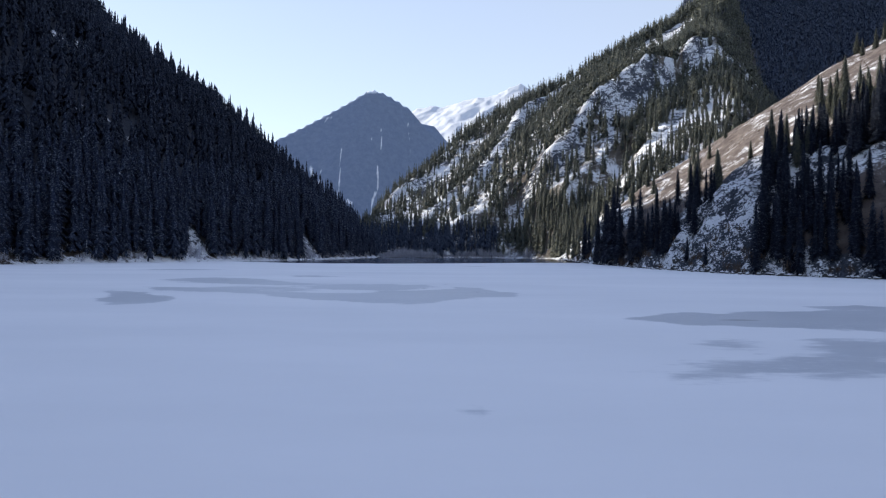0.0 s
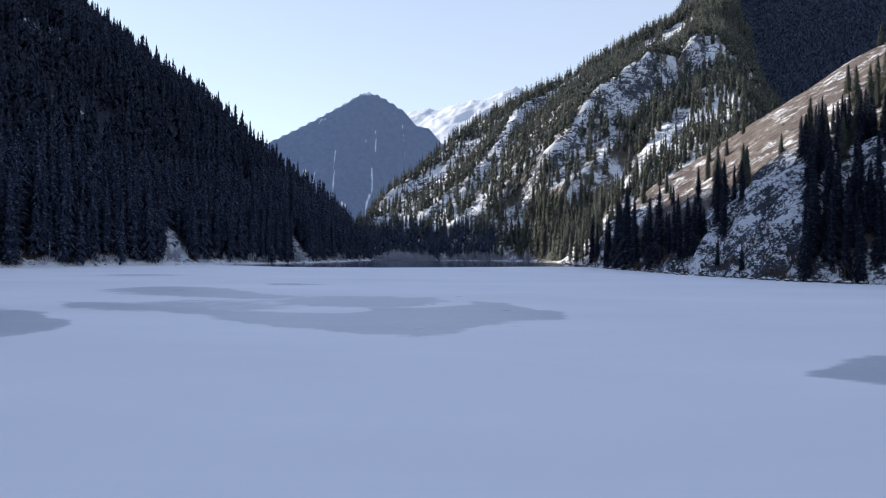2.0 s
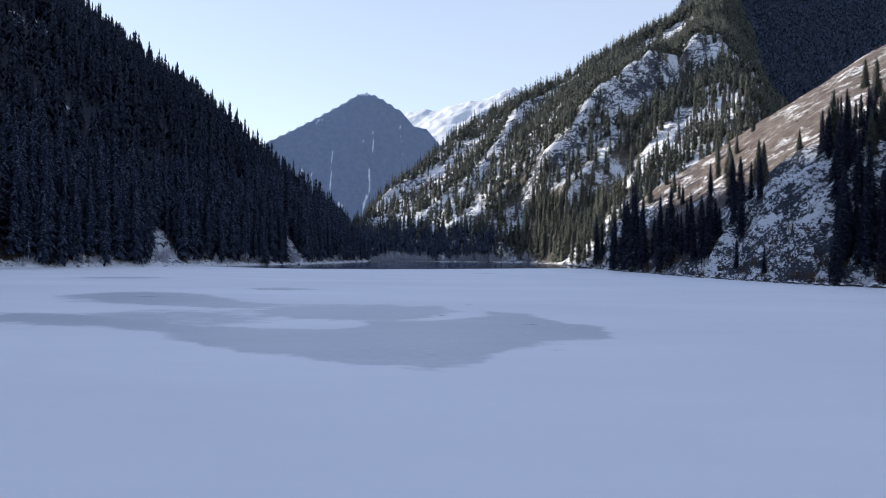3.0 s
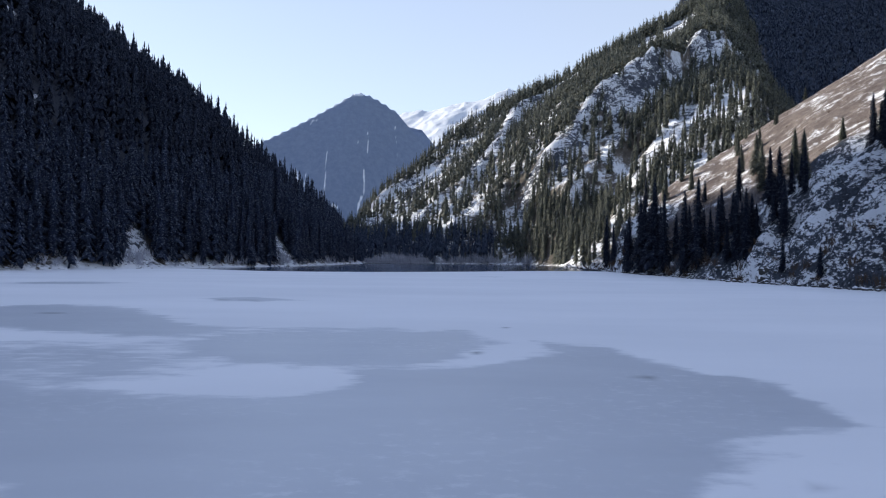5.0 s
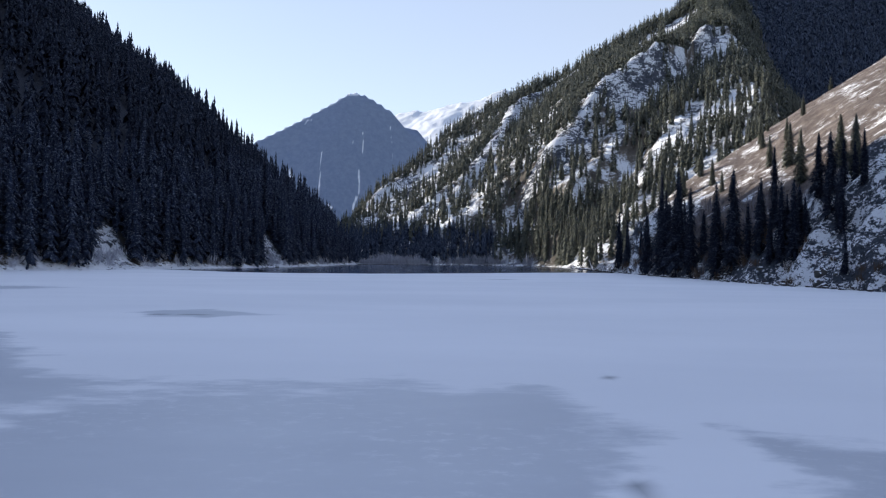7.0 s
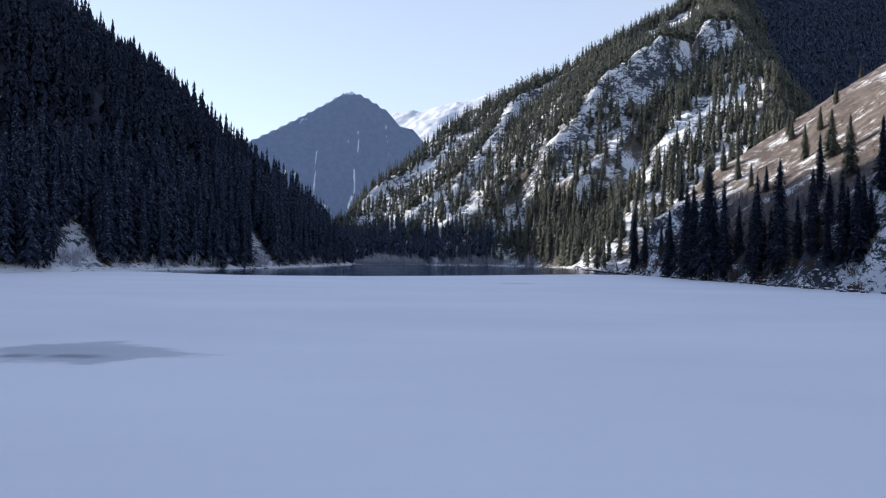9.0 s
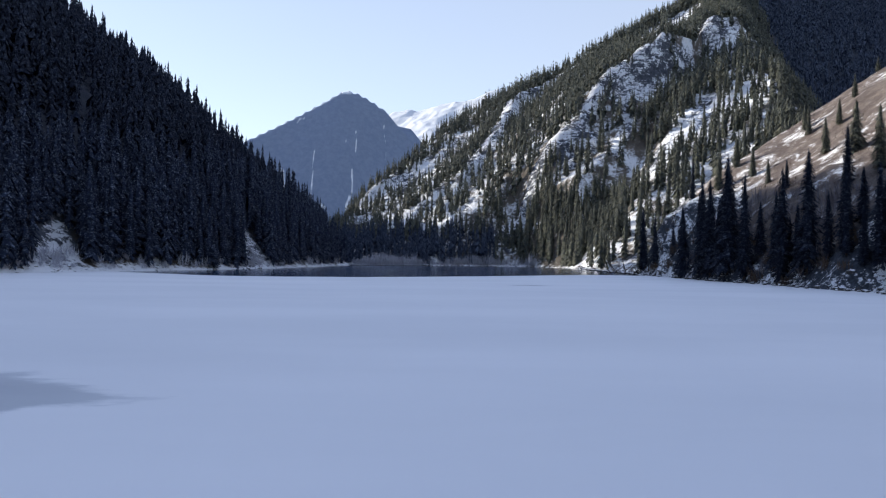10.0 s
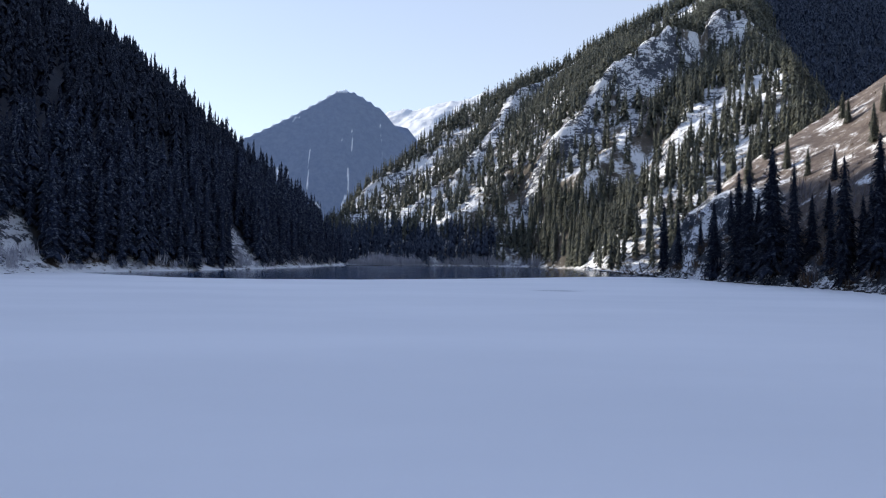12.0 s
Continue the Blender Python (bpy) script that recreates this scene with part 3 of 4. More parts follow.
ice_y = steps((-300, 4, 16), (4, 112, 0.5), (112, 200, 1.5), (200, 240, 4))
def ice_sheet():
    """The frozen lake: a fine grid out to the edge of the ice, where it drops to the water."""
    xs = steps((-150, -62, 8), (-62, 40, 0.6), (40, 130, 5))
    gx, gy = np.meshgrid(xs, np.append(ice_y, 240.3))
    edge = np.interp(gx, *ICE_EDGE) + 5 * fbm(gx, gx * 0 + 2, 26, 4, 91)
    far = np.clip((gy - 150) / 90, 0, 1)
    gy = np.where(gy > 150, 150 + (edge - 150) * far, gy)
    gz = 0.03 * fbm(gx, gy, 9, 4, 92)
    gz[-1] = -0.3
    nx, ny = len(xs), gx.shape[0]
    idx = np.arange(nx * ny).reshape(ny, nx)
    quads = np.stack((idx[:-1, :-1], idx[:-1, 1:], idx[1:, 1:], idx[1:, :-1]), -1).reshape(-1, 4)
    co = np.stack((gx.ravel(), gy.ravel(), gz.ravel()), -1)
    ob = new("lake_ice", raw_mesh("lake_ice", co, quads, ICE, True))
    for key, mark in (("bare", bare_ice), ("dark", dark_ice)):
        ob.data.attributes.new(key, "FLOAT", "POINT").data.foreach_set("value", np.ascontiguousarray(mark(co[:, 0], co[:, 1]), np.float32))
    return tagged(ob, "frozen lake covered with thin wind-packed snow and grey ice patches", "frozen lake", kind="structure")


ice_sheet()
flat_sheet("lake_water", [(-140, 150), (130, 150), (130, 560), (-140, 560)], -0.12, WATER, "strip of dark open water beyond the ice edge", "water")
flat_sheet("ground", [(-6000, -6000), (6000, -6000), (6000, 9000), (-6000, 9000)], -14.0, SLOPE_LEFT, "snowy valley floor reaching to the horizon", "ground")


def at_view(px, py, dist):
    """A place so many metres ahead of the walk's start, in the direction of a mark on its first view."""
    return ((px - 784) / 1153 * dist, dist, 3.9 + (454 + 0.0085 * (px - 784) - py) / 1153 * dist)


PEAK_CREST = ((-1007, -658, -494, -370, -325, -291, -240, -189, -122, 37, 278), (245, 424, 520, 600, 633, 653, 641, 615, 575, 470, 320))


def peak_fn(x, y):
    """A cone-like peak: a crest that runs from the near left to the far right and falls away on both sides."""
    d = (y - 2600 - 0.28 * (x + 290)) * 0.963
    foot = x - 0.27 * d
    z = sum(w * np.interp(foot + o * (8 + 0.45 * np.abs(d)), *PEAK_CREST) for o, w in ((-1, 0.2), (-0.5, 0.2), (0, 0.2), (0.5, 0.2), (1, 0.2)))
    return z - 1.8 * np.abs(d) + np.clip(np.abs(d) / 60, 0.2, 1) * (8 * fbm(foot, 0.3 * d, 90, 5, 21) + 5 * fbm(x, y, 30, 4, 22))


PEAK_SNOW = [(1.8, (-247, 2524), (-236, 2480)), (2.4, (-245, 2444), (-246, 2399)), (2.4, (-251, 2389), (-262, 2320)), (2.4, (-273, 2258), (-267, 2211), (-265, 2129)), (1.6, (-386, 2444), (-378, 2351)), (1.6, (-383, 2352), (-377, 2287)), (1.8, (-114, 2513), (-104, 2491), (-86, 2466)), (5.0, (-524, 2405), (-508, 2370), (-498, 2340)), (4.0, (-493, 2408), (-470, 2340)), (2.5, (-451, 2400), (-455, 2370)), (6.0, (-300, 2596), (-276, 2601)), (3.0, (-345, 2335), (-331, 2335)), (1.8, (-188, 2430), (-187, 2424)), (3.0, (-443, 2545), (-463, 2538)), (1.5, (-282, 2492), (-276, 2476)), (1.3, (-144, 2604), (-128, 2526))]


def peak_snow(x, y):
    wx, wy = x + 9 * fbm(x, y, 40, 4, 95), y + 9 * fbm(x, y, 40, 4, 96)
    out = np.zeros(x.shape)
    for width, *pts in PEAK_SNOW:
        out = np.maximum(out, near_line(wx, wy, pts, 1.3 * width) * np.clip(0.85 + 0.9 * fbm(x, y, 16, 3, 97), 0.3, 1))
    return out


heightfield("far_peak", peak_fn, steps((-1500, -620, 14), (-620, 60, 4), (60, 700, 12)), steps((1300, 2000, 16), (2000, 2640, 9), (2640, 3300, 30)), HAZY_FAR_FOREST, "distant conical peak, forest with haze in its colour, streaked with snow gullies", "mountain", cut=-20, snow=peak_snow)
snow_fn = ridged([(0.7, at_view(600, 268, 3900), at_view(735, 198, 3900), at_view(800, 188, 3800), at_view(845, 176, 3700), at_view(872, 170, 3700), at_view(890, 164, 3700), at_view(918, 152, 3700), at_view(960, 178, 3700), at_view(1100, 250, 3700)),
                  (0.8, at_view(918, 160, 3700), at_view(850, 205, 3400), at_view(800, 262, 3200)), (0.9, at_view(850, 176, 3700), at_view(770, 235, 3500)), (0.9, at_view(890, 164, 3700), at_view(875, 205, 3450))], 10, 160, 31, 34.0)
heightfield("far_snow_mountain", snow_fn, steps((-900, -300, 30), (-300, 900, 10), (900, 2000, 30)), steps((2900, 3200, 25), (3200, 4000, 11), (4000, 4600, 40)), FAR_SNOW, "distant sunlit snow-covered mountain ridge", "mountain", cut=-20)


# ---- spruces ----
def spruce_shape(tiers, arms, segs, seed, width=0.115, core=0, blade=(0.28, 0.44), low=0.0):
    """A spruce one metre tall: whorls of drooping arms round a ragged core, narrow and full. Returns corners, triangles and soft normals."""
    rng = np.random.default_rng(seed)
    co, tri, nrm = [], [], []

    def reach(f):
        return width * min(1.0, (1 - f) ** 0.66 * 1.08) * (0.55 + 0.45 * min(1.0, f / 0.10)) + 0.003

    bulge = rng.uniform(0.88, 1.1, tiers + 1)
    full = rng.uniform(0.62, 1.22, (9, 6))
    for i in range(tiers):
        f = low + (1 - low) * (i + rng.uniform(0.3, 0.7)) / tiers
        z = 0.05 + 0.94 * f
        r = reach(f) * bulge[i]
        turn = rng.uniform(0, 6.28)
        up = 0.9 / tiers * 1.1
        for a in range(arms):
            t = turn + 6.2832 * a / arms + rng.uniform(-0.3, 0.3)
            l = r * (rng.uniform(0.55, 1.2) if segs == 1 else rng.triangular(0.35, 0.95, 1.6))
            if segs == 2:
                l *= full[int(f * 8.99), int((t % 6.2832) / 6.2832 * 5.99)]
            w = l * rng.uniform(*blade)
            drop = l * (rng.uniform(0.5, 1.2) if segs == 1 else rng.uniform(0.1, 1.0))
            zz0 = z + rng.uniform(-1.6, 1.6) * segs ** 2 / tiers * (1.0 if f < 0.9 else 0.3)
            cx, sx = math.cos(t), math.sin(t)
            n = len(co)
            lift = 0.55 + rng.uniform(-0.15, 0.15)
            if segs == 1:
                co += [(0, 0, zz0 + up), (cx * l, sx * l, zz0 - drop), (cx * l * 0.6 - sx * w, sx * l * 0.6 + cx * w, zz0 - drop * 0.6), (cx * l * 0.6 + sx * w, sx * l * 0.6 - cx * w, zz0 - drop * 0.6)]
                tri += [(n, n + 1, n + 2), (n, n + 3, n + 1)]
                nrm += [(cx * 0.4, sx * 0.4, 0.9), (cx, sx, lift - 0.3), (cx * 0.8 - sx * 0.6, sx * 0.8 + cx * 0.6, lift), (cx * 0.8 + sx * 0.6, sx * 0.8 - cx * 0.6, lift)]
            else:
                q = rng.uniform(0.25, 0.55)
                z1, z2 = zz0 - drop * q * 0.7, zz0 - drop
                zm = 0.45 * z1 + 0.55 * z2
                co += [(cx * l * q, sx * l * q, z1 + 0.5 * up), (cx * l, sx * l, z2), (cx * l * (q + 1) * 0.52 - sx * w, sx * l * (q + 1) * 0.52 + cx * w, zm - 0.4 * w), (cx * l * (q + 1) * 0.52 + sx * w, sx * l * (q + 1) * 0.52 - cx * w, zm - 0.4 * w)]
                tri += [(n, n + 1, n + 2), (n, n + 3, n + 1)]
                nrm += [(cx * 0.5, sx * 0.5, 0.8), (cx, sx, lift - 0.3), (cx * 0.8 - sx * 0.6, sx * 0.8 + cx * 0.6, lift), (cx * 0.8 + sx * 0.6, sx * 0.8 - cx * 0.6, lift)]
    if core:
        rows = 9
        base = len(co)
        for j in range(rows):
            f = j / rows
            for a in range(core):
                q = reach(f) * (0.40 if segs == 1 else 0.43) * rng.uniform(0.8, 1.25)
                t = 6.2832 * (a + 0.5 * (j % 2)) / core
                co.append((math.cos(t) * q, math.sin(t) * q, 0.05 + 0.93 * f + rng.uniform(-0.015, 0.015)))
                nrm.append((math.cos(t), math.sin(t), 0.2))
        co.append((0, 0, 1.0))
        nrm.append((0, 0, 1))
        for j in range(rows - 1):
            for a in range(core):
                p, q = base + j * core + a, base + j * core + (a + 1) % core
                tri += [(p, q, q + core), (p, q + core, p + core)]
        for a in range(core):
            tri.append((base + (rows - 1) * core + a, base + (rows - 1) * core + (a + 1) % core, len(co) - 1))
    nrm = np.array(nrm, float)
    return np.array(co, float), np.array(tri, int), nrm / np.linalg.norm(nrm, axis=1)[:, None]


FAR_SHAPES = [spruce_shape(10, 4, 1, 40 + i, 0.122 + 0.014 * i, 0, (0.34, 0.52)) for i in range(5)]
HILL_SHAPES = [spruce_shape(14, 5, 1, 60 + i, 0.100 + 0.012 * i, 0, (0.32, 0.46), 0.32) for i in range(5)]
FLANK_SHAPES = [spruce_shape(5, 4, 1, 20 + i, 0.16 + 0.014 * i, 0, (0.5, 0.66)) for i in range(5)]
FOOT_SHAPES = [spruce_shape(20, 6, 1, 30 + i, 0.105 + 0.014 * i, 0, (0.24, 0.38)) for i in range(5)]
MID_SHAPES = [spruce_shape(25, 7, 1, 50 + i, 0.100 + 0.012 * i, 0, (0.16, 0.28), 0.1) for i in range(5)]


def scatter(n, xr, yr, keep, seed):
    """Random places in a rectangle, kept with the chance that keep(x, y) gives."""
    rng = np.random.default_rng(seed)
    x, y = rng.uniform(*xr, n), rng.uniform(*yr, n)
    ok = rng.random(n) < keep(x, y)
    return x[ok], y[ok]


def forest(name, x, y, z, low, high, mat, label, seed, shapes=FAR_SHAPES, size=None):
    """Many spruces joined into one mesh."""
    rng = np.random.default_rng(seed)
    cos, tris, nrms, base = [], [], [], 0
    pick = rng.integers(0, len(shapes), len(x))
    for i, (sc, st, sn) in enumerate(shapes):
        sel = pick == i
        n = int(sel.sum())
        if not n:
            continue
        h = rng.uniform(low, high, n) * rng.uniform(0.75, 1.0, n) * (1.0 if size is None else size[sel])
        wide = h * rng.uniform(0.85, 1.2, n)
        a = rng.uniform(0, 6.28, n)
        c, s = np.cos(a)[:, None], np.sin(a)[:, None]
        px = (sc[None, :, 0] * c - sc[None, :, 1] * s) * wide[:, None] + x[sel][:, None]
        py = (sc[None, :, 0] * s + sc[None, :, 1] * c) * wide[:, None] + y[sel][:, None]
        pz = sc[None, :, 2] * h[:, None] + z[sel][:, None] - 0.4
        cos.append(np.stack((px, py, pz), -1).reshape(-1, 3))
        tris.append((st[None] + (np.arange(n) * len(sc))[:, None, None]).reshape(-1, 3) + base)
        nrms.append(np.stack((sn[None, :, 0] * c - sn[None, :, 1] * s, sn[None, :, 0] * s + sn[None, :, 1] * c, np.repeat(sn[None, :, 2], n, 0)), -1).reshape(-1, 3))
        base += n * len(sc)
    ob = new(name, raw_mesh(name, np.concatenate(cos), np.concatenate(tris), mat, normals=np.concatenate(nrms)))
    return tagged(ob, label, "forest", kind="stuff")


def left_keep(x, y):
    d = shore_l(y) - x
    clear = fbm(x, y * 0.35, 22, 3, 51)
    return np.where((d > 0.8) & (land_left(x, y) > 0.5), 1.0, 0) * np.where(clear > 0.5, 0.6, 1.0) * (1 - snow_left(x, y)) * (1 - 0.5 * np.maximum(snow_left(x - 3, y + 5), snow_left(x - 6, y + 10))) * np.where((-x > 0.74 * y + 22) | ((y > 508) & (x > -300)), 0.15, 1.0)


x, y = scatter(10300, (-370, -40), (40, 600), left_keep, 1)
x2, y2 = scatter(4300, (-145, -40), (110, 450), lambda x, y: np.where(shore_l(y) - x < 26, left_keep(x, y), 0), 6)
# extra trees on the added ridge, to make its shadow solid
x3, y3 = scatter(800, (-362, -305), (440, 640), left_keep, 7)
x, y = np.concatenate((x, x2, x3)), np.concatenate((y, y2, y3))
front = (shore_l(y) - x < 26) & (y > 110)
single = front & (shore_l(y) - x < 9) & (y > 165) & (y < 330)
single &= np.cumsum(single) <= 60
LEFT_SINGLES = list(zip(x[single], y[single], land_left(x, y)[single]))
x, y, front = x[~single], y[~single], front[~single]
forest("spruce_forest_left", x[~front], y[~front], land_left(x[~front], y[~front]), 16, 25, NEEDLES_SHADED, "dense dark spruce forest, lightly frosted, on the shaded hillside", 2, HILL_SHAPES)
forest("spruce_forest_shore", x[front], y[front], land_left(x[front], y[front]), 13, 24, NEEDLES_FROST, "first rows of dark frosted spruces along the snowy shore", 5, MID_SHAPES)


def thin_for_view(x, y):
    """In front of crags and gullies, trees thinned to fit the camera's view."""
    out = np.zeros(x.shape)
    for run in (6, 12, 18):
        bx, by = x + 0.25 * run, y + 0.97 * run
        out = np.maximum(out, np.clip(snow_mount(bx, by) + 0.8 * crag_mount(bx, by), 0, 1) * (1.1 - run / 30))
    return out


def mount_keep(x, y):
    z = land_mount(x, y)
    u = 0.8 * x - 0.6 * y
    streak = fbm(u, 0.3 * (0.6 * x + 0.8 * y), 40, 4, 61)
    open_ground = np.clip(crag_mount(x, y) + snow_mount(x, y), 0, 1)
    dens = np.clip(0.62 + 0.46 * np.clip((x - 135) / 40, 0, 1) + 1.3 * streak, 0.3, 1.25) * (1 - 0.93 * open_ground) * (1 - 0.75 * np.clip(thin_for_view(x, y), 0, 1))
    dens = np.where(shade_side(x, y) > 0.5, np.where(x > 0.70 * y + 15, 0.25, 1.0), dens)
    dens = np.where(z > 235, (1.0 - 0.95 * open_ground) * (1 - 0.85 * np.clip(thin_for_view(x, y), 0, 1)), dens)
    dens = np.where(z < 22, np.where(x > 42, 0.62, 1.0), dens) * np.where((y < 525) & (x > 42), 0.8, 1.0) * (1 - 0.9 * foot_snow(x, y))
    return np.where(z > 0.8, dens, 0)


x, y = scatter(29000, (-110, 520), (300, 900), mount_keep, 3)
x2, y2 = scatter(3000, (-70, 44), (445, 625), lambda x, y: np.where((land_mount(x, y) > 0.9) & (land_mount(x, y) < 19), 0.9, 0), 13)
forest("spruce_forest_far_shore", x2, y2, land_mount(x2, y2), 11, 18, NEEDLES_HAZE, "shaded spruce forest behind the far shore, haze in its needle colour", 14)
x3, y3 = scatter(700, (250, 330), (680, 860), lambda x, y: np.where(land_mount(x, y) > 232, 0.9 - 0.85 * np.clip(snow_mount(x, y) + thin_for_view(x, y), 0, 1), 0), 23)
x4, y4 = scatter(2200, (310, 580), (860, 1095), lambda x, y: np.where(x < 0.58 * y, 1.0, 0), 27)
x3, y3 = np.append(x3, x4), np.append(y3, y4)
x5, y5 = scatter(560, (56, 112), (430, 512), lambda x, y: np.where((land_mount(x, y) > 1) & (land_mount(x, y) < 45), 0.9, 0), 29)
x, y = np.concatenate((x, x3, x5)), np.concatenate((y, y3, y5))
low = (land_mount(x, y) < 15) & (x < 42)
x, y = x[~low], y[~low]
x6, y6 = scatter(6500, (215, 520), (430, 900), lambda x, y: np.where((shade_side(x, y) > 0.8) & (x < 0.70 * y + 15) & (land_mount(x, y) > 1), 1.0, 0), 35)
x, y = np.append(x, x6), np.append(y, y6)
flank = shade_side(x + 40 * fbm(x, y, 60, 3, 77), y) > 0.6
forest("spruce_forest_flank", x[flank], y[flank], land_mount(x[flank], y[flank]), 8, 13, NEEDLES_HAZE, "close dark spruce forest on the shaded mountain flank", 24, FLANK_SHAPES)
x, y = x[~flank], y[~flank]
foot = y < 525
forest("spruce_forest_foot", x[foot], y[foot], land_mount(x[foot], y[foot]), 14, 21, NEEDLES_SUNLIT, "tall sunlit spruces at the foot of the mountain", 25, FOOT_SHAPES)
x, y = x[~foot], y[~foot]
forest("spruce_forest_mountain", x, y, land_mount(x, y), 16, 25, NEEDLES_SUNLIT, "sunlit spruce forest in strips between snowy gullies", 4, size=np.interp(y, (480, 560, 680, 740, 800), (0.92, 0.76, 0.68, 0.74, 0.90)))


# ---- single spruces near the shore ----
def part(name, co, tri, normals, mat, parent, label=""):
    ob = new(name, raw_mesh(name, co, tri, mat, normals=normals))
    ob.parent = parent
    return tagged(ob, label) if label else ob


def trunk_shape(h, r):
    co, tri = [], []
    for i in range(5):
        q = i / 4
        for a in range(7):
            t = 6.2832 * a / 7
            co.append((math.cos(t) * r * (1 - 0.95 * q), math.sin(t) * r * (1 - 0.95 * q), h * q))
    for i in range(4):
        for a in range(7):
            b = (a + 1) % 7
            tri += [(i * 7 + a, i * 7 + b, i * 7 + 7 + b), (i * 7 + a, i * 7 + 7 + b, i * 7 + 7 + a)]
    return np.array(co, float), np.array(tri, int)


def spruce(seed, width, needles=None, label="tall narrow dark green spruce on the snowy shore", group="shore spruces"):
    top = tagged(new("spruce_tree"), label, "tree", group)
    part("trunk", *trunk_shape(0.97, 0.013), None, BARK, top)
    part("crown", *spruce_shape(88, 18, 2, seed, width, 10, (0.085, 0.15)), needles or NEEDLES_SHADED, top)
    return top


def light_spruce(seed, width):
    top = tagged(new("spruce_tree"), "dark frosted spruce at the foot of the shaded hillside", "tree", "hillside spruces")
    part("trunk", *trunk_shape(0.97, 0.013), None, BARK, top)
    part("crown", *spruce_shape(44, 11, 2, seed, width, 7, (0.13, 0.22)), NEEDLES_FROST, top)
    return top


SPRUCES = [spruce(70 + i, 0.080 + 0.010 * i) for i in range(5)]
# slope trees take the needle colour with sunlight painted in
SUNLIT_SPRUCES = [spruce(80 + i, 0.120 + 0.012 * i, NEEDLES_SUNLIT, "spruce on the brown grass slope, sunlight in its needle colour", "slope spruces") for i in range(3)]


def plant(x, y, z, h, i, wide=1.0, kinds=SPRUCES):
    src = kinds[i % len(kinds)]
    ob = copy_thing(src, pose(x, y, z - 0.3, 0, 0, (i * 137) % 360))
    ob.scale = (h * wide, h * wide, h)
    return ob


# place and height of the spruces that stand out, from the near shore towards the far one
BANK_SPRUCES = [(61.6, 128.4, 14.5), (64.0, 130.5, 15.5), (66.2, 134.0, 13.0), (68.8, 139.5, 14.0), (73.0, 146.0, 11.5), (77.0, 152.5, 10.0), (80.5, 160.0, 12.5), (86.5, 164.5, 11.0), (87.5, 155.0, 10.5), (80.0, 147.5, 9.5), (84.5, 151.0, 8.0), (108.0, 175.0, 9.0), (106.0, 166.0, 10.0), (110.0, 190.0, 11.0), (112.0, 172.0, 8.0), (103.0, 160.0, 9.0), (109.0, 163.0, 10.0)]
SHORE_SPRUCES = [(85.5, 181.6, 5.5), (58.4, 156.0, 6.0), (58.4, 145.0, 5.2), (58.1, 181.2, 13.0), (59.4, 175.6, 15.0), (60.1, 172.8, 14.7), (67.3, 177.3, 12.2),
                 (68.1, 175.0, 12.0), (70.5, 174.9, 10.1), (72.7, 175.1, 9.1), (64.3, 167.1, 7.0), (75.5, 179.0, 12.0), (80.0, 190.5, 11.0), (77.5, 200.5, 12.5), (73.0, 203.0, 13.0), (85.0, 218.0, 11.0), (88.5, 234.0, 9.0)]
POINT_SPRUCES = [(57.4, 241.5, 17.2), (59.6, 266.1, 14.8), (60.7, 278.9, 19.0), (57.4, 230.5, 21.5), (56.5, 224.5, 21.2), (56.6, 216.5, 24.2), (56.9, 210.1, 20.8), (57.3, 197.4, 20.2), (57.3, 189.7, 20.5),
                 (59.0, 195.6, 12.0), (59.0, 203.2, 9.8), (59.5, 220.0, 15.0), (61.0, 234.0, 14.0), (60.0, 254.0, 9.0)]
BETWEEN_SPRUCES = [(60.0, 209.9, 10.8), (59.4, 198.7, 8.7), (58.8, 186.7, 10.9), (58.4, 177.6, 9.1), (61.3, 177.1, 10.1), (62.4, 173.2, 8.2), (58.2, 224.9, 11.1), (60.8, 185.0, 9.0), (62.2, 198.2, 10.0)]
SLOPE_SPRUCES = [(103.8, 175.0, 11.0), (99.7, 166.3, 7.6), (95.3, 155.6, 11.0), (101.0, 154.5, 9.7), (101.8, 151.4, 9.5), (166, 262, 9), (171, 258, 7.0), (177, 262, 8), (98.6, 257.0, 6.2), (78.8, 241.6, 6.5), (82.6, 256.2, 8.5), (73.5, 224.2, 6.6), (110.6, 255.7, 6.5), (112, 279, 4.0), (134, 279, 5.0), (84.0, 268.0, 9.0), (76.0, 262.0, 10.0), (72.0, 270.0, 12.0), (100.4, 261.7, 7.5), (101, 247.7, 7.0),
                 (123, 214, 9), (105, 174, 12), (104, 169, 14), (101, 151, 11), (156, 243, 7), (161, 243, 8)]


LIGHT = [light_spruce(90 + i, 0.105 + 0.012 * i) for i in range(4)]
rng = np.random.default_rng(12)
for i, (px, py, pz) in enumerate(LEFT_SINGLES):
    h = rng.uniform(13, 24)
    ob = copy_thing(LIGHT[i % 4], pose(px, py, pz - 0.3, 0, 0, (i * 137) % 360))
    ob.scale = (h, h, h)


def land_at(x, y):
    return float(land_right(np.array([x]), np.array([y]))[0])


# the pattern trees themselves stand on the shores behind the start
for i, s in enumerate(SPRUCES + SUNLIT_SPRUCES):
    s.location, s.scale = (108 + 3 * (i % 3), 20 - 9 * i, land_at(108 + 3 * (i % 3), 20 - 9 * i) - 0.3), (21, 21, 21)
for i, s in enumerate(LIGHT):
    s.location, s.scale = (-122, 40 - 12 * i, float(land_left(np.array([-122.0]), np.array([40.0 - 12 * i]))[0]) - 0.3), (19, 19, 19)
count = 0
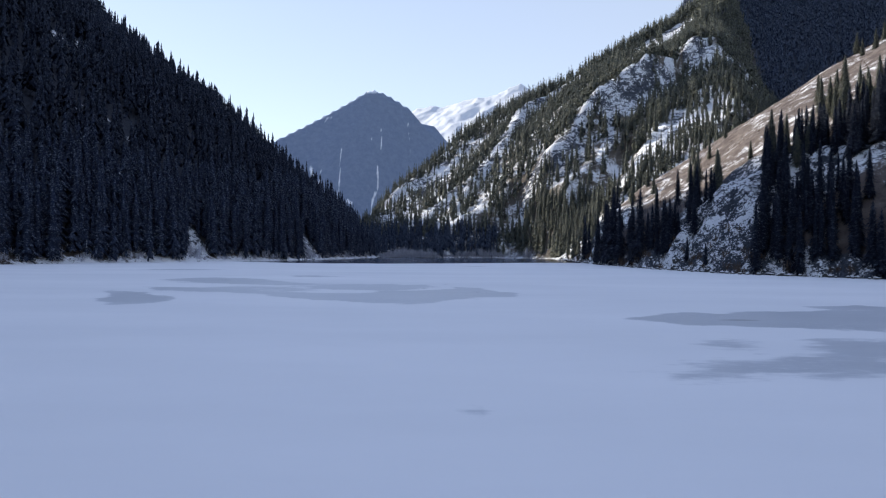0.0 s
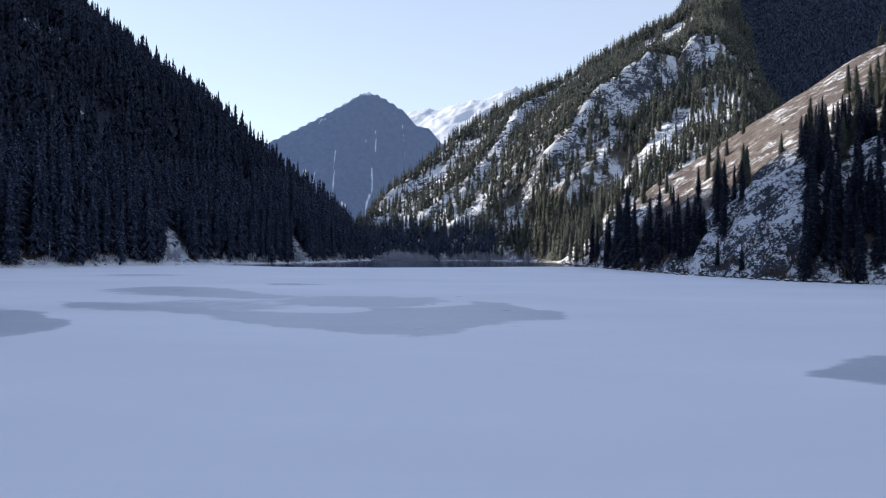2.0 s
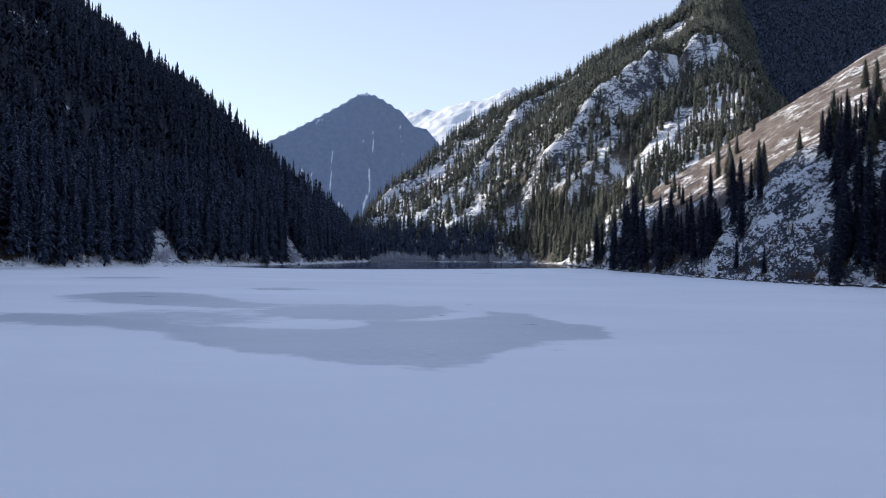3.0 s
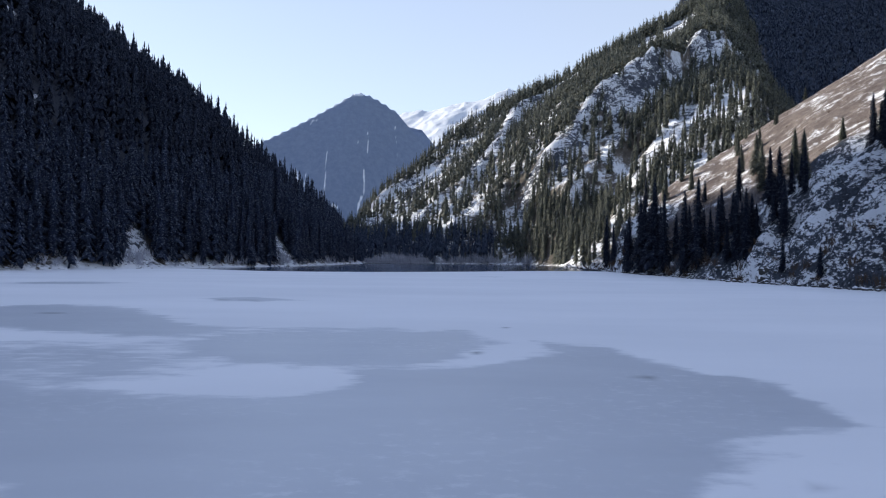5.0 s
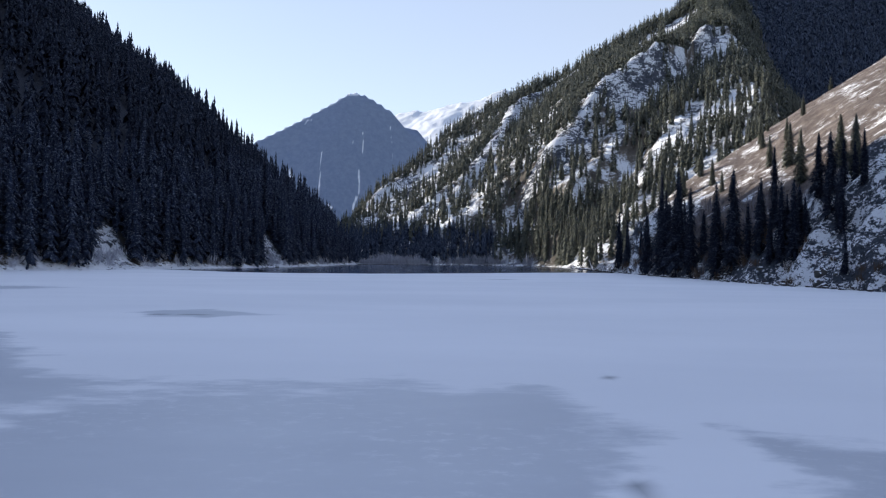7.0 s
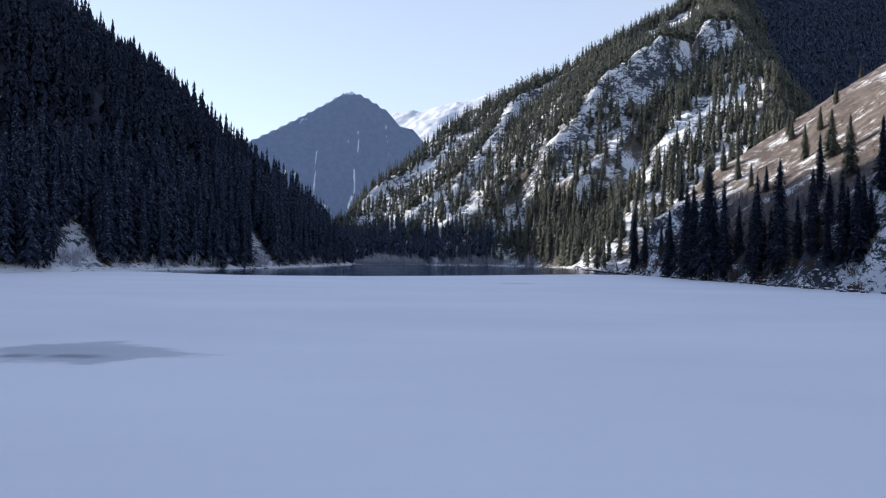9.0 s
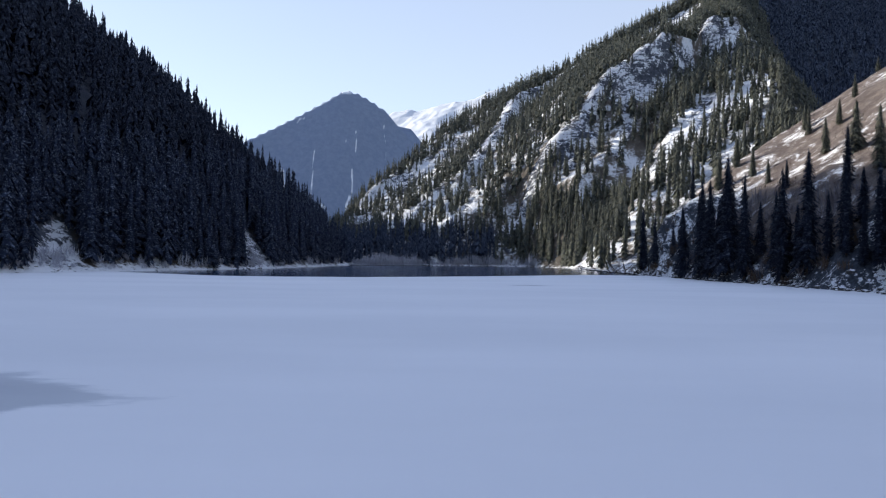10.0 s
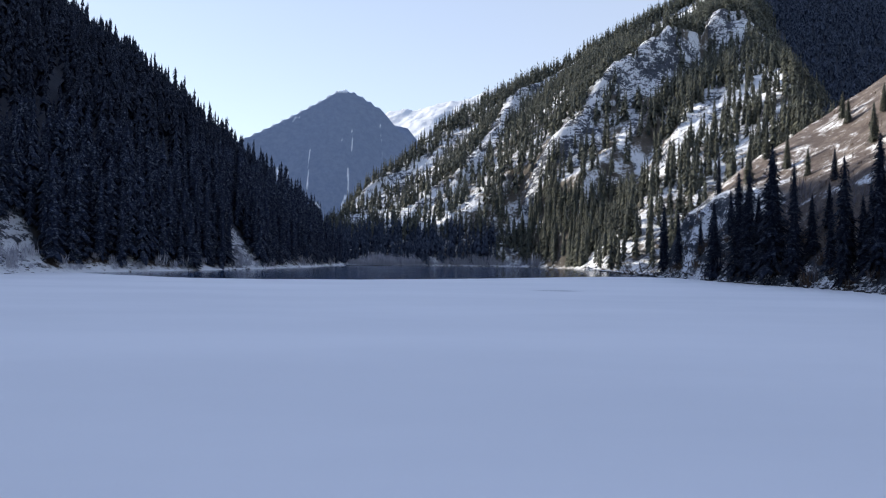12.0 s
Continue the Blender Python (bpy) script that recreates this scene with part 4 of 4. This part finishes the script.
for px, py, h in BANK_SPRUCES + SHORE_SPRUCES + POINT_SPRUCES + SLOPE_SPRUCES + BETWEEN_SPRUCES:
    plant(px, py, max(land_at(px, py), 0.3), h * 1.02, count, 1.0, SUNLIT_SPRUCES if px > 74 and py > 140 else SPRUCES)
    count += 1
rng = np.random.default_rng(8)


def fill_keep(x, y):
    d = x - shore_r(y)
    grove = np.where((x > 0.486 * y + 1) & (x < 0.69 * y + 6) & (y < 172) & (d > 1.5) & (d < 25 + 0.35 * (y - 130) + 130 * np.clip(x / y - 0.55, 0, 0.2)), np.clip(0.95 + 1.6 * fbm(x, y, 14, 3, 47), 0.25, 1.0), 0) + np.where((y > 184) & (y < 292) & (d > 2) & (d < 9), np.where(y > 250, 0.05, 0.20), 0) + np.where((y > 164) & (y < 184) & (d > 4) & (d < 14), 0.22, 0)
    return grove


x, y = scatter(1750, (55, 125), (86, 300), fill_keep, 9)
for px, py in zip(x, y):
    near = py < 172
    plant(px, py, land_at(px, py), rng.uniform(7, 13) if near else rng.uniform(7, 14), count)
    count += 1


# ---- shrubs and boulders ----
def shrubs(name, places, mat, label, seed, low, high, twigs=34):
    """Bare bushes: sheaves of thin twigs, joined."""
    rng = np.random.default_rng(seed)
    co, tri = [], []
    for x, y, z in places:
        h = low + (high - low) * rng.uniform(0.0, 1.0) ** 1.6 * (0.35 + 1.3 * (0.5 + float(fbm(np.array(x), np.array(y), 9, 2, 107))))
        for _ in range(twigs):
            a, lean, l = rng.uniform(0, 6.28), rng.uniform(0.05, 0.75), h * rng.uniform(0.5, 1.0)
            bx, by = x + rng.normal(0, 0.16 * h), y + rng.normal(0, 0.16 * h)
            tx, ty, tz = bx + math.cos(a) * math.sin(lean) * l, by + math.sin(a) * math.sin(lean) * l, z + math.cos(lean) * l
            w = 0.022 * h * rng.uniform(0.5, 1.2)
            n = len(co)
            mx, my, mz = (bx + tx) / 2, (by + ty) / 2, z + (tz - z) * 0.55
            co += [(bx, by, z - 0.2), (mx - math.sin(a) * w, my + math.cos(a) * w, mz), (mx + math.sin(a) * w, my - math.cos(a) * w, mz), (tx, ty, tz)]
            tri += [(n, n + 2, n + 1), (n + 1, n + 2, n + 3)]
    return tagged(new(name, raw_mesh(name, np.array(co), np.array(tri), mat)), label, "shrubs", kind="stuff")


rng = np.random.default_rng(15)
spots = []
for _ in range(650):
    px = rng.uniform(-44, 66)
    py = float(np.interp(px, *FAR_SHORE)) + rng.uniform(0.5, 12)
    spots.append((px, py, 0.3))
shrubs("frosted_thicket", spots, FROST, "frosted leafless thicket along the far shore", 16, 1.4, 7.5, 52)
spots = []
for _ in range(300):
    py = rng.uniform(120, 440)
    px = float(shore_l(np.array([py]))[0]) - rng.uniform(0.5, 5)
    spots.append((px, py, float(land_left(np.array([px]), np.array([py]))[0])))
for _ in range(5):
    q = rng.uniform(0.1, 0.8)
    px, py = -86 - 12 * q + rng.uniform(-4, 3), 222 + 24 * q + rng.uniform(-2, 6)
    spots.append((px, py, float(land_left(np.array([px]), np.array([py]))[0])))
for _ in range(5):
    px, py = -62 + rng.uniform(-3, 1), 306 + rng.uniform(-4, 5)
    spots.append((px, py, float(land_left(np.array([px]), np.array([py]))[0])))
shrubs("shore_thicket", spots, FROST, "frosted leafless bushes at the foot of the forest", 17, 1.2, 4.0)
spots = []
for _ in range(150):
    py = rng.uniform(100, 290)
    px = float(shore_r(np.array([py]))[0]) + rng.uniform(0.3, 7)
    spots.append((px, py, land_at(px, py)))
shrubs("willow_bushes", spots, WILLOW, "brown leafless willow bushes between the shore rocks", 18, 1.0, 3.6)
spots = []
for _ in range(130):
    py = rng.uniform(186, 244)
    px = float(shore_r(np.array([py]))[0]) + rng.uniform(2, 17)
    spots.append((px, py, land_at(px, py)))
shrubs("shore_brush", spots, TWIGS, "grey leafless birch and willow brush between the shore spruces", 20, 1.5, 5.0, 26)
# scrub is packed closer on the lower slope, added to deepen its shade
bx, by = scatter(3600, (66, 190), (132, 283), lambda x, y: np.clip(0.35 + 1.6 * fbm(x, y, 16, 3, 44) + 0.8 * np.exp(-((y - 215) / 24) ** 4) * np.clip((42 - (x - np.interp(y, *SHORE_R))) / 12, 0, 1), 0, 1) * (1 - cliff_right(x, y)), 45)
bz = land_right(bx, by)
shrubs("slope_bushes", list(zip(bx, by, bz)), WILLOW, "low brown leafless scrub dotted over the grass slope", 19, 0.4, 1.3, 9)


def boulder_mesh(seed):
    bm = bmesh.new()
    bmesh.ops.create_icosphere(bm, subdivisions=3, radius=1.0)
    for v in bm.verts:
        n = noise.noise(v.co * 0.9 + Vector((seed * 7.1, 0, 0))) * 0.55 + noise.noise(v.co * 2.3 + Vector((0, seed * 3.3, 0))) * 0.22
        v.co *= 1 + n
        v.co.z *= 0.7
    me = bpy.data.meshes.new("boulder")
    bm.to_mesh(me)
    bm.free()
    me.materials.append(ROCK)
    return me


BOULDERS = [boulder_mesh(i) for i in range(6)]
rng = np.random.default_rng(23)
for i in range(64):
    py = rng.uniform(100, 300) if i < 46 else rng.uniform(330, 430)
    px = float(shore_r(np.array([py]))[0]) + rng.uniform(-0.3, 3.0)
    size = rng.uniform(0.3, 0.65) * rng.choice((1.0, 1.0, 1.4))
    ob = tagged(new("boulder", BOULDERS[i % 6]), "dark grey snow-capped boulder at the edge of the ice", "boulder", "shore boulders")
    z = land_at(px, py) if py < 300 else float(land_mount(np.array([px]), np.array([py]))[0])
    ob.matrix_world = pose(px, py, max(z, 0.0) + 0.25 * size, 0, 0, rng.uniform(0, 360)) @ Matrix.Diagonal((size, size * rng.uniform(0.7, 1.3), size * rng.uniform(0.9, 1.5), 1))


def pebbles(name, places, label, seed, low, high):
    """Small shore stones, joined."""
    rng = np.random.default_rng(seed)
    bm = bmesh.new()
    bmesh.ops.create_icosphere(bm, subdivisions=1, radius=1.0)
    sc = np.array([v.co[:] for v in bm.verts])
    st = np.array([[v.index for v in f.verts] for f in bm.faces])
    bm.free()
    cos, tris = [], []
    for i, (x, y, z) in enumerate(places):
        size = rng.uniform(low, high)
        a = rng.uniform(0, 6.28)
        c = sc * rng.uniform(0.7, 1.25, (len(sc), 1)) * np.array((size * rng.uniform(0.8, 1.8), size, size * rng.uniform(0.5, 0.9)))
        cos.append(np.stack((c[:, 0] * math.cos(a) - c[:, 1] * math.sin(a) + x, c[:, 0] * math.sin(a) + c[:, 1] * math.cos(a) + y, c[:, 2] + z), -1))
        tris.append(st + i * len(sc))
    return tagged(new(name, raw_mesh(name, np.concatenate(cos), np.concatenate(tris), ROCK)), label, "stones", kind="stuff")


rng = np.random.default_rng(33)
spots = []
for _ in range(300):
    py = rng.uniform(110, 445)
    px = float(shore_l(np.array([py]))[0]) + rng.uniform(-3.0, 0.3)
    spots.append((px, py, max(0.0, float(land_left(np.array([px]), np.array([py]))[0]) - 0.12)))
for _ in range(260):
    px = rng.uniform(-46, 70)
    spots.append((px, float(np.interp(px, *FAR_SHORE)) + rng.uniform(-0.8, 1.2), 0.1))
for _ in range(420):
    py = rng.uniform(100, 440)
    px = float(shore_r(np.array([py]))[0]) + rng.uniform(-0.6, 2.5)
    spots.append((px, py, 0.15 + max(0.0, land_at(px, py) if py < 300 else 0.0)))
pebbles("shore_stones", spots, "dark snow-dusted stones along the waterline", 34, 0.15, 0.5)


# ---- snow-covered deadwood on the far point ----
k = Mat("snowy_deadwood", 0.9, 0.1)
wg = k.noise(2.0, 5, 0.6)
DEADWOOD = k.colour(k.mix(k.step(k.math("ADD", k.normal_z(), k.math("MULTIPLY", k.math("SUBTRACT", wg, 0.5), 0.8)), 0.25, 0.5), k.mix(wg, (0.05, 0.04, 0.035), (0.14, 0.11, 0.09)), (0.80, 0.82, 0.85)))


def deadwood(x, y, n, seed, size):
    rng = np.random.default_rng(seed)
    top = tagged(new("deadwood_pile"), "tangle of fallen snow-covered logs and branches on the shore", "deadwood")
    top.location = (x, y, 0.1)
    for _ in range(n):
        length, r = rng.uniform(2.5, 6) * size, rng.uniform(0.10, 0.24)
        ob = part("log", *trunk_shape(length, r), None, DEADWOOD, top)
        ob.matrix_basis = pose(rng.uniform(-3, 3) * size, rng.uniform(-2, 2) * size, rng.uniform(0, 0.4), rng.uniform(25, 80), 0, rng.uniform(0, 360))
    return top


deadwood(60.5, 302, 26, 41, 1.1)
deadwood(60, 284, 14, 42, 0.8)
deadwood(58.5, 205, 10, 43, 0.6)
